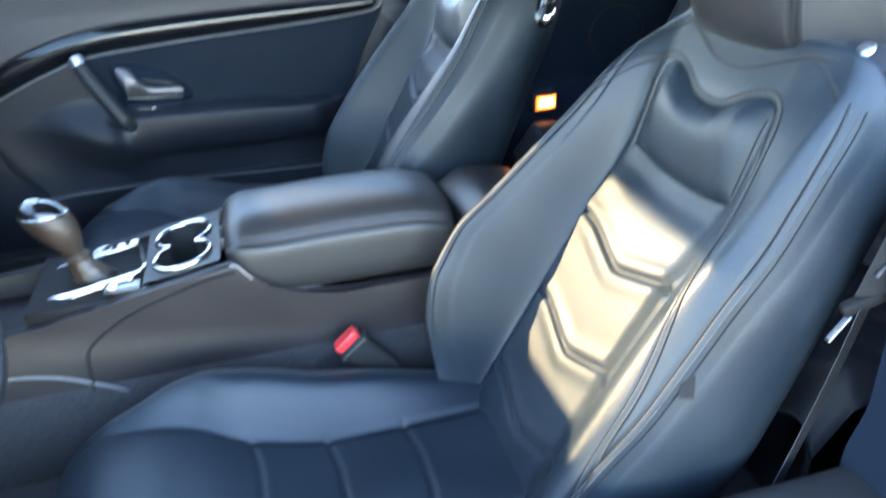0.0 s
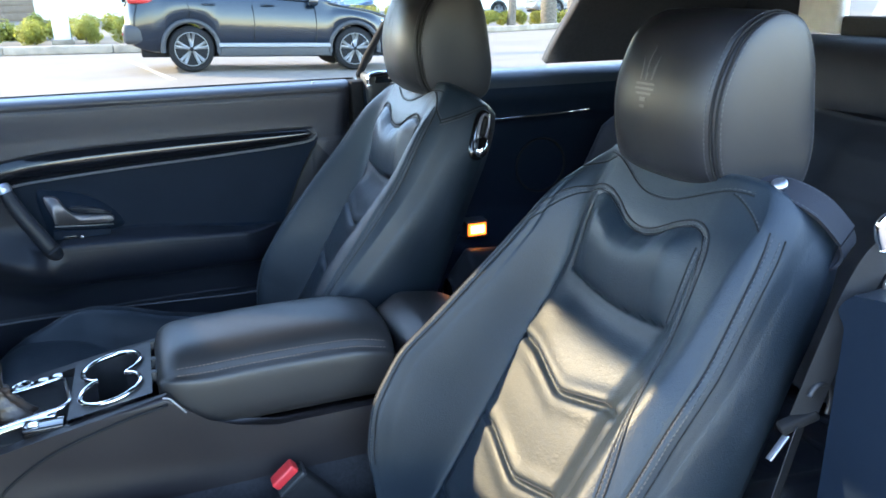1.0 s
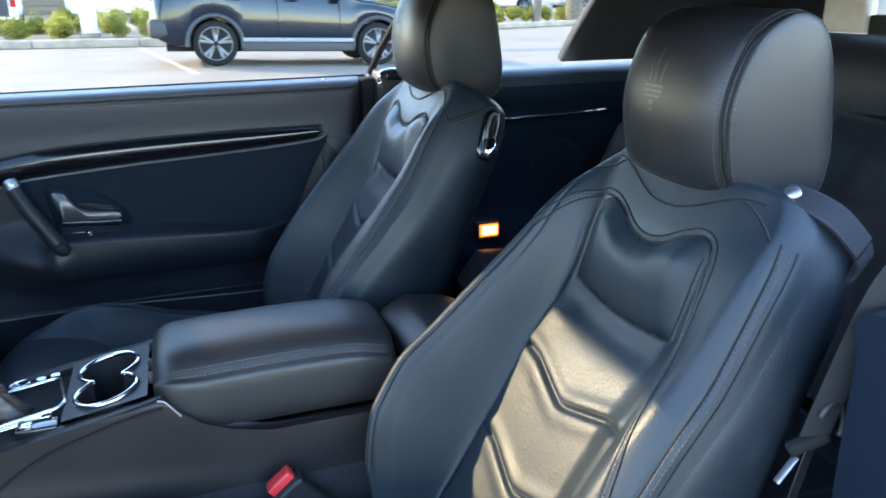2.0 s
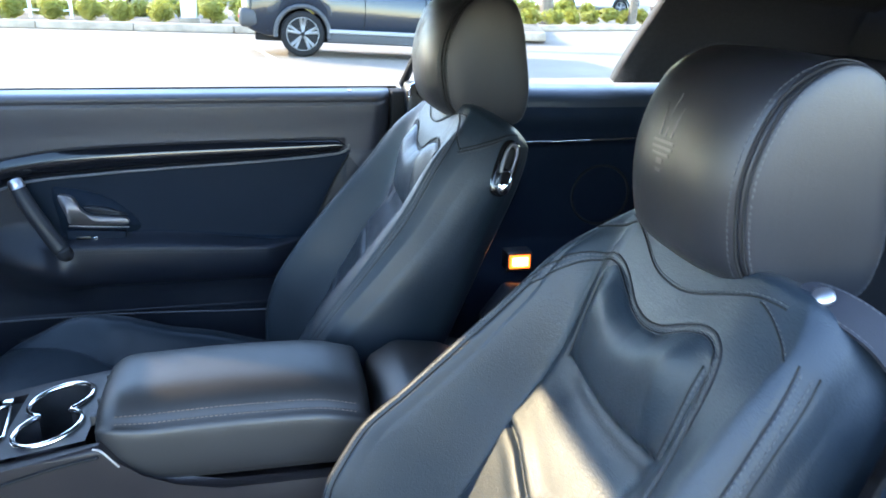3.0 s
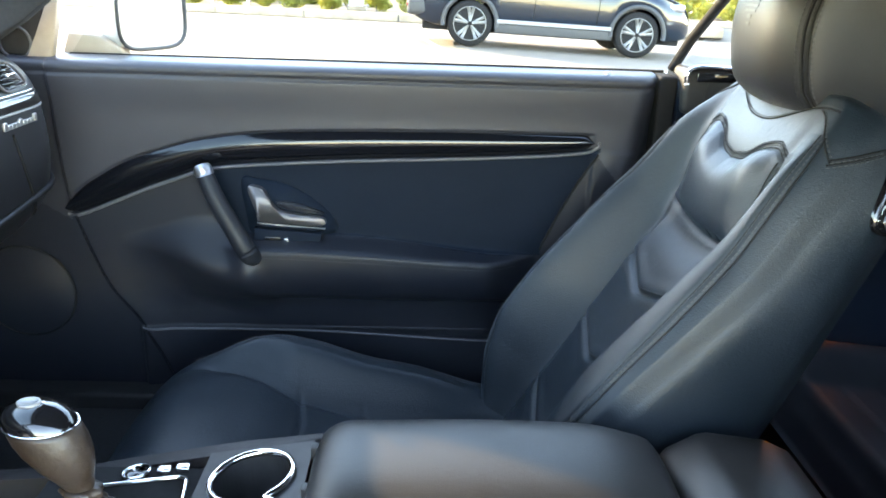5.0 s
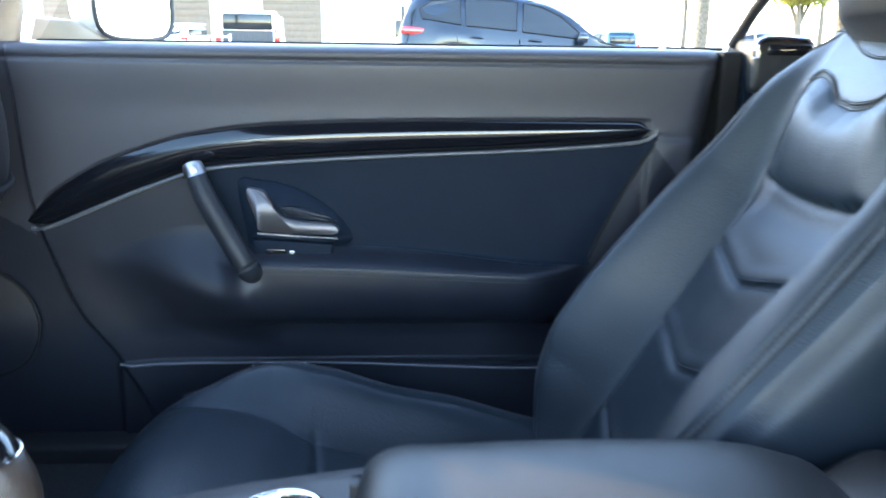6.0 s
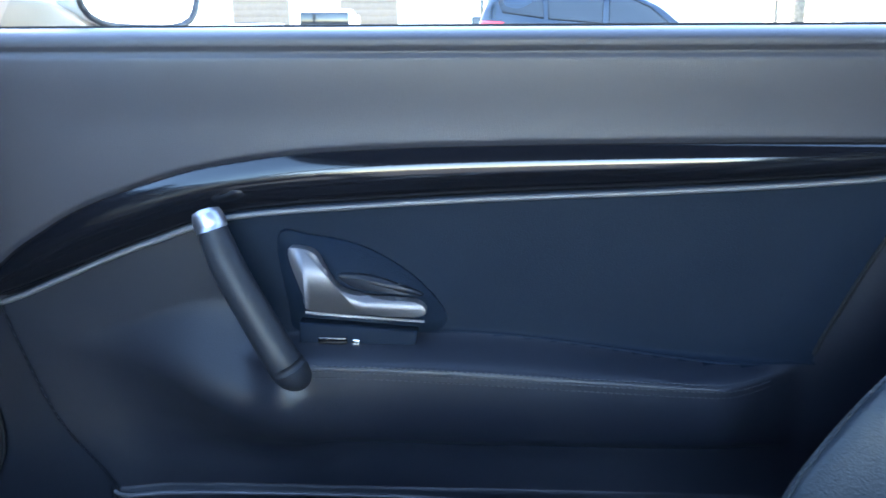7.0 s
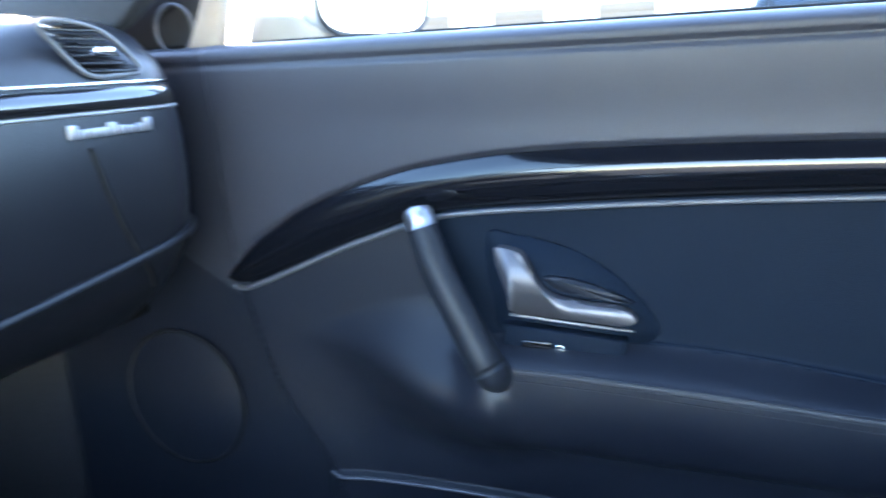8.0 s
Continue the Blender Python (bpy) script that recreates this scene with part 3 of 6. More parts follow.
def back_front(a, v):
    """How far the front of the backrest stands before its middle plane."""
    aa = np.abs(a)
    w = BACK_W(v) + FORM["wide"]
    foot = 0.124 + FORM["foot"] + 0.014 * smoothstep(0.1, 0.45, v) + np.where(a > 0, FORM["inboard"], 0.0) * (1 - smoothstep(0.25, 0.42, v))
    peak = np.minimum(foot + np.where(a < 0, 0.040, 0.070), w - 0.030)
    start = np.where(a < 0, foot - FORM["ease"], foot)
    n = np.where(a < 0, SIDES["inner"](v), SIDES["far"](v)) * smoothstep(start, peak + np.where(a < 0, 0.4 * FORM["ease"], 0.0), aa)
    edge = np.clip((aa - peak) / (w - peak), 0, 1)
    n = n - (0.030 + 0.02 * smoothstep(0.0, 0.4, v)) * edge ** 2.2 - 0.018 * smoothstep(0.85, 1.0, edge)
    reach = np.where(a < 0, 0.35 * FORM["ease"], 0.0)
    centre = 1 - smoothstep(foot + reach - 0.02, foot + reach + 0.004, aa)
    n = n + 0.010 * np.exp(-((v - 0.20) / 0.15) ** 2) * centre
    n = n + 0.034 * smoothstep(0.345, 0.53, v) * (1 - 0.5 * smoothstep(0.12, 0.20, aa))
    # head-side pillow pad
    hw = FORM["half"]
    pa = aa * 0.142 / hw
    top = PILLOW_TOP(np.clip(pa, 0, 0.14)) + FORM["pad"]
    low = 0.354 + FORM["pad"] + 0.012 * (pa / 0.13) ** 2
    swell = 1 - smoothstep(top - 0.050, top + 0.010, v)
    tuck = np.sqrt(np.clip(1 - (np.clip(low + 0.034 - v, 0, None) / 0.034) ** 2, 0, 1))
    n = n + 0.010 * swell * tuck * (1 - smoothstep(0.085, 0.148, pa)) * (v > low)
    n = n + FORM["bulge"] * np.sin(math.pi * np.clip((v - low) / (top + 0.004 - low), 0, 1) ** 1.15) ** 1.3 * (1 - smoothstep(0.085, 0.140, pa))
    # the centre panel sinks in under the pad
    n = n - 0.012 * np.exp(-((v - low + 0.028) / 0.034) ** 2) * (v <= low) * (1 - smoothstep(0.09, 0.15, aa))
    n = n - 0.0025 * groove(v - top, 0.004) * (pa < 0.14) - 0.003 * groove(aa - hw + 0.003, 0.004) * smoothstep(0.37, 0.40, v) * (1 - smoothstep(0.49, 0.51, v))
    n = n - 0.004 * groove(v - low + 0.004, 0.008) * (1 - smoothstep(0.11, 0.14, pa))
    # quilted chevrons
    for level in LEVELS["rows"]:
        d = v - chevron(a, level)
        n = n - 0.0075 * groove(d, 0.0050) * centre + 0.003 * groove(d - 0.016, 0.013) * centre + 0.002 * groove(d + 0.018, 0.015) * centre
    # valley at the foot of the bolsters
    n = n - np.where(a < 0, 0.0015, 0.004) * groove(aa - foot, 0.012) * (1 - smoothstep(0.33, 0.36, v))
    # seam that runs down each bolster
    for off in np.where(a < 0, FORM["near"], far_seam(v)), np.where(a < 0, FORM["near"] + 0.010, far_seam(v) + 0.010):
        n = n - 0.0032 * groove(aa - (w - off), 0.0022) * (1 - smoothstep(0.5, 0.56, v))
    for off in 0.0, 0.008:
        n = n - 0.0016 * groove(aa - (border(v) + off), 0.0017) * (a < 0) * (FORM["near"] < 0.025) * (1 - smoothstep(0.46, 0.49, v))
    return n


def far_seam(v):
    """How far the inboard seam lies from the rim: it nears the rim towards the top."""
    return FORM["far"] - 0.012 * smoothstep(0.40, 0.55, v)


def border(v):
    """How far out the inner seam of the outboard bolster runs: from the pad's corner down to the crest."""
    return 0.147 + 0.076 * (1 - smoothstep(0.09, 0.49, v))


def frame_seam(off):
    """The double seam of the driver seat as (a, v) places: up the inboard crest, over the pad's top, down the outboard bolster."""
    rise = [(float(BACK_W(v)) + FORM["wide"] - FORM["far"], v) for v in np.linspace(-0.08, 0.36, 12)]
    over = [(0.212, 0.415), (0.200, 0.460), (0.180, 0.503), (0.150, 0.522), (0.112, 0.526), (0.075, 0.516), (0.036, 0.497), (0.0, 0.490), (-0.036, 0.497), (-0.075, 0.518), (-0.104, 0.526), (-0.128, 0.518), (-0.140, 0.498), (-0.146, 0.470)]
    fall = [(-float(border(v)), v) for v in np.linspace(0.43, -0.06, 16)]
    line = spline([(a, v, 0) for a, v in rise + over + fall], 420)
    out = []
    for k, q in enumerate(line):
        d = line[min(k + 1, len(line) - 1)] - line[max(k - 1, 0)]
        d.normalize()
        out.append(on_back(q.x + d.y * off, q.y - d.x * off, 0.0003))
    return out


def back_crown(a, v):
    """The top edge dips under the head restraint."""
    return v - 0.022 * np.exp(-(a / 0.085) ** 2) * smoothstep(0.45, 0.62, v)


def on_back(a, v, lift=0.0):
    n = float(back_front(np.float64(a), np.float64(v))) + lift
    v2 = float(back_crown(np.float64(a), np.float64(v)))
    return Vector((v2 * SB - n * CB, a, v2 * CB + n * SB))


def backrest_mesh():
    vs = np.concatenate([np.linspace(-0.21, 0.605, 270), 0.605 + 0.022 * np.sin(np.linspace(0.1, 1, 9) * math.pi / 2)])
    nf = 320
    rows = []
    for i, v in enumerate(vs):
        w = float(BACK_W(v)) + FORM["wide"]
        a = np.sin(np.linspace(-1, 1, nf) * math.pi / 2 * 0.93) / math.sin(math.pi / 2 * 0.93) * w
        n = back_front(a, np.full(nf, v))
        rear = float(BACK_REAR(v))
        def wall(e):
            return np.array([e - 0.012, e - 0.030, e * 0.6 + rear * 0.4, e * 0.3 + rear * 0.7, rear + 0.035, rear + 0.012, rear])
        side_a = np.array([w + 0.003, w + 0.005, w + 0.004, w - 0.004, w - 0.014, w - 0.026, w - 0.05])
        ra = np.linspace(w - 0.08, -(w - 0.08), 9)
        rn = np.full(9, rear - 0.006)
        aa = np.concatenate([a, side_a, ra, -side_a[::-1]])
        nn = np.concatenate([n, wall(n[-1]), rn, wall(n[0])[::-1]])
        if v > 0.605:
            k = ((v - 0.605) / 0.022)
            k = 1 - math.sqrt(max(0, 1 - k * k))
            mid = (n[nf // 2] + rear) / 2
            nn = nn + (mid - nn) * 0.85 * k
            aa = aa * (1 - 0.25 * k)
        rows.append(back_to_local(aa, back_crown(aa, np.full(len(aa), v)), nn))
    return grid_mesh(np.array(rows), wrap_v=True, caps=True)


CUSH_MID = pchip([(-0.06, -0.030), (0.10, -0.040), (0.30, -0.035), (0.42, -0.004), (0.50, 0.030), (0.57, 0.048), (0.62, 0.050), (0.70, 0.046)])
CUSH_FOOT = pchip([(0.0, 0.120), (0.34, 0.112), (0.435, 0.112), (0.51, 0.140), (0.60, 0.165), (0.70, 0.19)])
CUSH_SIDE = pchip([(-0.06, -0.005), (0.10, 0.022), (0.25, 0.064), (0.40, 0.080), (0.52, 0.050), (0.60, 0.018), (0.645, 0.006), (0.70, 0.0)])


def cushion_top(a, l):
    aa = np.abs(a)
    foot = CUSH_FOOT(l)
    h = CUSH_MID(l) + CUSH_SIDE(l) * smoothstep(foot, np.minimum(foot + 0.07, 0.205), aa)
    h = h - 0.045 * np.clip((aa - 0.205) / 0.045, 0, 1) ** 2
    mid = 1 - smoothstep(0.115, 0.13, aa)
    for level in (0.19, 0.31, 0.42):
        h = h - 0.006 * groove(l - level - 0.010 * smoothstep(0.03, 0.12, aa), 0.005) * mid
    h = h - 0.007 * groove(aa - foot, 0.009) * (1 - smoothstep(0.56, 0.64, l))
    h = h - 0.022 * (aa / 0.22) ** 2 * smoothstep(0.46, 0.62, l)
    return h - 0.085


def cushion_mesh():
    ls = np.concatenate([np.linspace(-0.06, 0.59, 170), 0.59 + 0.13 * np.sin(np.linspace(0.03, 1, 26) * math.pi / 2)])
    nf = 130
    rows = []
    for l in ls:
        lc = min(l, 0.68)
        k = 0 if l <= 0.59 else (l - 0.59) / 0.13
        w = 0.25 - 0.020 * smoothstep(0.46, 0.62, l) - 0.075 * (1 - math.sqrt(max(0.0, 1 - k ** 2.4)))
        a = np.linspace(-1, 1, nf) * w
        h = cushion_top(a * 0.25 / w, np.full(nf, lc))
        bottom = -0.195
        drop = 1 - math.sqrt(max(0, 1 - k * k))
        h = h + (bottom + 0.02 - h) * drop * 0.95
        e = h[-1]
        side_a = np.array([w + 0.006, w + 0.006, w - 0.01])
        side_h = np.array([e - 0.02, (e + bottom) / 2, bottom])
        ra = np.linspace(w - 0.03, -(w - 0.03), 5)
        aa = np.concatenate([a, side_a, ra, -side_a[::-1]])
        hh = np.concatenate([h, side_h, np.full(5, bottom), side_h[::-1]])
        rows.append(np.stack([np.full(len(aa), -l * FORM["long"]), aa, hh], -1))
    return grid_mesh(np.array(rows), wrap_v=True, caps=True)


HEAD_TILT = radians(6)
HEAD_AT = Vector((0.365, 0.0, 0.622))


def head_place(d, u, a):
    """d: depth, rearwards; u: up; a: across, before the restraint's tilt."""
    return Vector((HEAD_AT.x + FORM["head_x"] + d * math.cos(HEAD_TILT) + u * math.sin(HEAD_TILT), a + FORM["head"], HEAD_AT.z + u * math.cos(HEAD_TILT) - d * math.sin(HEAD_TILT)))


def head_dome(d, a):
    """The face of the restraint stands out most in its middle."""
    return 0.046 * max(0.0, 1 - abs(a / 0.13) ** 3.5) * min(1.0, max(0.0, (0.02 - d) / 0.06))


def head_loop(n=72):
    pts = [(-0.062, -0.02), (-0.056, 0.042), (-0.033, 0.094), (0.004, 0.122), (0.045, 0.112), (0.072, 0.070), (0.092, 0.0), (0.105, -0.065), (0.094, -0.118), (0.040, -0.136), (-0.010, -0.129), (-0.044, -0.092)]
    return [(q.x, q.y) for q in spline([(d, u, 0) for d, u in pts], n, closed=True)]


def headrest_mesh():
    loop = head_loop()
    stations = []
    for w in np.linspace(0.02, 1, 14):
        s = math.sin(w * math.pi / 2)
        stations.append((-0.120 - 0.009 * math.sqrt(max(0.0, 1 - s ** 2.5)), 0.985 * s))
    stations += [(-0.1192, 0.965), (-0.1178, 0.925), (-0.1164, 0.965), (-0.1142, 0.978), (-0.1126, 0.938), (-0.1110, 0.985), (-0.108, 0.995), (-0.098, 1.0)]
    row = stations + [(x, 1.0 + 0.02 * math.cos(x / 0.095 * math.pi / 2)) for x in np.linspace(-0.08, 0.08, 13)] + [(-x, s) for x, s in stations[::-1]]
    p = []
    for a, s in row:
        p.append([head_place(d * s - head_dome(d, a), u * s, a) for d, u in loop])
    return grid_mesh(p, wrap_v=True, caps=True)


def seam(points, r=0.0009):
    return stitch_mesh(points, r * 1.35)


def emblem_bars():
    """A plain three-pointed mark pressed into the restraint's face."""
    def bar(u0, w0, u1, w1, t):
        p0, p1 = Vector((u0, w0)), Vector((u1, w1))
        d = (p1 - p0).normalized()
        q = Vector((-d.y, d.x)) * t
        if w1 > 0.03:
            return [p0 - q * 1.6, p0.lerp(p1, 0.55) - q * 2.2, p1, p0 + q * 0.6]
        return [p0 - q, p1 - q, p1 + q, p0 + q]
    shapes = [bar(0.0, 0.005, 0.002, 0.054, 0.0020), bar(-0.013, 0.006, -0.017, 0.040, 0.0018), bar(0.013, 0.006, 0.021, 0.042, -0.0018),
              bar(-0.022, 0.000, 0.022, 0.000, 0.0016), bar(-0.022, -0.007, 0.022, -0.007, 0.0016), bar(-0.018, -0.014, 0.018, -0.014, 0.0016),
              bar(-0.007, -0.022, 0.007, -0.022, 0.003), bar(-0.006, -0.032, 0.006, -0.032, 0.002)]
    return shapes


def build_seat(at, label, outboard):
    seat = thing("car_seat", at, label, "car seat", "front seats")
    back = part("backrest", backrest_mesh(), LEATHER, seat, "quilted black leather backrest", local=True)
    framed = FORM["near"] < 0.025
    lines, gaps = [], []
    for s in (-1, 1):
        if s < 0 or not framed:
            for off in (0.0025, 0.0075):
                lines.append([on_back(s * (float(BACK_W(v)) + FORM["wide"] - off - (FORM["near"] if s < 0 else float(far_seam(v)))), v, 0.0004) for v in np.linspace(-0.08, 0.555, 95)])
            for off in (0.0, 0.010):
                gaps.append([on_back(s * (float(BACK_W(v)) + FORM["wide"] - off - (FORM["near"] if s < 0 else float(far_seam(v)))), v, 0.0002) for v in np.linspace(-0.10, 0.555, 110)])
        lines.append([on_back(s * (FORM["half"] - 0.006), v, 0.0008) for v in np.linspace(0.395, 0.500, 24)])
        gaps.append([on_back(s * (FORM["half"] - 0.010), v, 0.0002) for v in np.linspace(0.390, 0.500, 24)])
        # shoulder seams from the crown to the outer edge
        fall = 0.036 if framed else 0.055
        lines.append([on_back(s * (0.140 + 0.064 * t), 0.588 - fall * t ** 1.3, 0.0008) for t in np.linspace(0, 1, 24)])
        gaps.append([on_back(s * (0.138 + 0.064 * t), 0.586 - fall * t ** 1.3, 0.0002) for t in np.linspace(0, 1, 24)])
    if framed:
        lines += [frame_seam(off) for off in (0.0026, 0.0078)]
        gaps += [frame_seam(off) for off in (0.0, 0.0104)]
    else:
        tops = np.linspace(-0.14, 0.14, 70)
        lines += [[on_back(a, float(PILLOW_TOP(min(abs(a), 0.14))) + FORM["pad"] + dv, 0.0008) for a in tops] for dv in (0.004, 0.011)]
        gaps += [[on_back(a, float(PILLOW_TOP(min(abs(a), 0.14))) + FORM["pad"] + dv, 0.0003) for a in tops] for dv in (0.0, 0.0075)]
    # seam under the head restraint
    lines.append([on_back(a, 0.566 + 0.030 * float(smoothstep(0.02, 0.16, abs(a))), 0.0006) for a in np.linspace(-0.165, 0.165, 60)])
    gaps.append([on_back(a, 0.562 + 0.030 * float(smoothstep(0.02, 0.16, abs(a))), 0.0002) for a in np.linspace(-0.165, 0.165, 60)])
    for pts in lines:
        part("seam", seam(pts), THREAD, back, local=True)
    for pts in gaps:
        part("seam_gap", tube_mesh(pts, 0.0013, 6), RUBBER, back, local=True)
    if outboard > 0:
        for drop in (0.0, 0.008):
            shoulder = spline([(-0.202, 0.531 - drop, 0.012), (-0.2065, 0.553 - drop, -0.010), (-0.201, 0.578 - drop, -0.036), (-0.191, 0.600 - drop, -0.058), (-0.180, 0.610 - drop, -0.078)], 30)
            shoulder = [Vector((q.y * SB - q.z * CB, q.x, q.y * CB + q.z * SB)) for q in shoulder]
            part("shoulder_seam", seam([q + Vector((0, -0.0012, 0.001)) for q in shoulder], 0.0012), THREAD, back, local=True)
            part("seam_gap", tube_mesh([q + Vector((0, -0.0002, 0.004)) for q in shoulder], 0.0013, 6), RUBBER, back, local=True)
    for level in LEVELS["rows"]:
        pts = [on_back(a, float(chevron(np.float64(a), level)) + 0.007, 0.0006) for a in np.linspace(-0.118 - 0.4 * FORM["ease"], 0.118, 60)]
        part("chevron_seam", seam(pts, 0.0012), THREAD, back, local=True)
    part("cushion", cushion_mesh(), LEATHER, seat, "black leather seat cushion with raised sides", local=True)
    cl = []
    for s in (-1, 1):
        for off in (0.200, 0.207):
            cl.append([Vector((-l * FORM["long"], s * off * (1 - 0.12 * float(smoothstep(0.50, 0.645, l))), float(cushion_top(np.float64(off), np.float64(l))) + 0.0004)) for l in np.linspace(0.0, 0.63, 90)])
    for pts in cl:
        part("cushion_seam", seam(pts), THREAD, seat, local=True)
    head = part("headrest", headrest_mesh(), LEATHER_SMOOTH, seat, "rounded black leather head restraint", local=True)
    loop = head_loop(96)
    for s in (-1, 1):
        for off, sc in ((0.1178, 0.964), (0.1126, 0.982)):
            part("headrest_welt", tube_mesh([head_place(d * sc - head_dome(d, off), u * sc, s * off) for d, u in loop], 0.0022, 6, closed=True), RUBBER, head, local=True)
        for off, sc in ((0.1218, 0.966), (0.1072, 1.006)):
            ring = [head_place(d * sc - head_dome(d, off), u * sc, s * off) for d, u in loop]
            part("headrest_seam", stitch_mesh(ring + ring[:1], 0.0010), THREAD, head, local=True)
    front = sorted((u, d) for d, u in loop if d < -0.03 and -0.09 < u < 0.09)
    front_u, front_d = [u for u, d in front], [d for u, d in front]
    for quad in emblem_bars():
        verts = []
        for lift in (0.0, 0.0016):
            for q in quad:
                a, u = q.x, q.y + 0.012
                scale = 1.0 + 0.02 * math.cos(a / 0.095 * math.pi / 2)
                prof = float(np.interp(u / scale, front_u, front_d)) * scale
                verts.append(head_place(prof - head_dome(prof, a) + 0.0006 - lift, u, a))
        faces = [(4, 5, 6, 7), (0, 1, 5, 4), (1, 2, 6, 5), (2, 3, 7, 6), (3, 0, 4, 7)]
        part("emblem_bar", mesh_data(verts, faces, False), EMBLEM, head, local=True)
    for s in (-1, 1):
        part("headrest_post", tube_mesh([(0.335, s * 0.05 + FORM["head"], 0.44), (0.345, s * 0.05 + FORM["head"], 0.56)], 0.006, 12), CHROME, seat, local=True)
    part("seat_base", box_mesh(-0.55, 0.16, -0.20, 0.20, -0.215, -0.18, 0.01), PLASTIC, seat, "black seat base on its rails", local=True)
    for s in (-1, 1):
        part("seat_rail", box_mesh(-0.60, 0.22, s * 0.17 - 0.02, s * 0.17 + 0.02, -0.235, -0.2, 0.004), SATIN_TRIM, seat, local=True)
    return seat


DRIVER_AT, PASSENGER_AT = (0.389, -0.420, 0.388), (0.274, 0.385, 0.443)
passenger = build_seat(PASSENGER_AT, "black leather front passenger seat with chevron quilting", 1)
SIDES["far"] = TALL_SIDE
SIDES["inner"] = pchip([(-0.22, 0.02), (-0.12, 0.054), (0.10, 0.060), (0.25, 0.058), (0.38, 0.044), (0.48, 0.026), (0.55, 0.010), (0.60, 0.0)])
LEVELS["rows"] = (0.213, 0.058, -0.104)
FORM.update(wide=0.020, inboard=0.020, bulge=0.012, ease=0.055, head=0.017, pad=0.020, foot=0.020, near=0.007, far=0.036, long=1.12, half=0.140, head_x=-0.016)
driver = build_seat((DRIVER_AT[0], DRIVER_AT[1] - 0.020, DRIVER_AT[2]), "black leather driver seat with chevron quilting, partly sunlit", -1)


# ---------------------------------------------------------------- floor, sill and shell of the car
def slab(name, me, mat, label, category):
    return structure(name, me, mat, label, category)


slab("floor", box_mesh(-1.3, 1.9, -0.80, 0.80, 0.12, 0.18), CARPET, "black carpeted car floor", "floor")
slab("tunnel", prism_mesh([(-0.17, 0.181), (-0.13, 0.36), (0.13, 0.36), (0.17, 0.181)], "x", -1.2, 1.1, 0.02), CARPET, "black carpeted centre tunnel", "tunnel")
slab("sill_left", box_mesh(-0.9, 0.75, -0.90, -0.74, 0.12, 0.40, 0.03), PLASTIC, "black plastic door sill", "sill")
slab("sill_right", box_mesh(-1.1, 1.9, 0.74, 0.90, 0.10, 0.215, 0.01), PLASTIC, "black plastic door sill", "sill")
slab("firewall", box_mesh(-1.38, -1.30, -0.9, 0.9, 0.12, 0.93), CARPET, "black carpeted front bulkhead", "bulkhead")
slab("rear_bulkhead", box_mesh(1.62, 1.70, -0.9, 0.9, 0.12, 0.95), CARPET, "black carpeted rear bulkhead", "bulkhead")
slab("parcel_shelf", prism_mesh([(1.44, 0.80), (1.425, 0.93), (1.435, 0.98), (1.46, 1.017), (1.50, 1.035), (1.60, 1.040), (1.73, 1.036), (1.73, 0.80)], "y", -0.66, 0.66, 0.012), STRAP_LEATHER, "padded dark leather shelf behind the rear seats", "shelf")
slab("door_jamb", box_mesh(0.508, 0.545, 0.806, 0.888, 0.21, 0.930, 0.006), RUBBER, "black rubber sealed door jamb", "door jamb")
slab("dash_end_panel", box_mesh(-1.28, -0.86, 0.66, 0.80, 0.56, 0.925, 0.01), RUBBER, "black plastic dashboard end panel", "dash end")
slab("kick_panel", box_mesh(-1.30, -1.05, 0.80, 0.89, 0.18, 0.93), CARPET, "black carpeted kick panel", "kick panel")
slab("outer_side_right", box_mesh(0.54, 1.95, 0.885, 0.91, 0.12, 0.93, 0.01), SILVER_PAINT, "silver painted rear flank", "body panel")
slab("outer_side_left", box_mesh(0.78, 1.95, -0.91, -0.885, 0.12, 0.93, 0.01), SILVER_PAINT, "silver painted rear flank", "body panel")
slab("front_wing_left", box_mesh(-2.0, -0.95, -0.91, -0.885, 0.12, 0.88, 0.01), SILVER_PAINT, "silver painted front flank", "body panel")
slab("front_wing_right", box_mesh(-2.0, -1.06, 0.892, 0.915, 0.12, 0.90, 0.01), SILVER_PAINT, "silver painted front flank", "body panel")
slab("bonnet", prism_mesh([(-2.05, 0.70), (-1.24, 0.915), (-1.24, 0.94), (-2.05, 0.73)], "y", -0.88, 0.88, 0.006), SILVER_PAINT, "silver painted bonnet", "body panel")


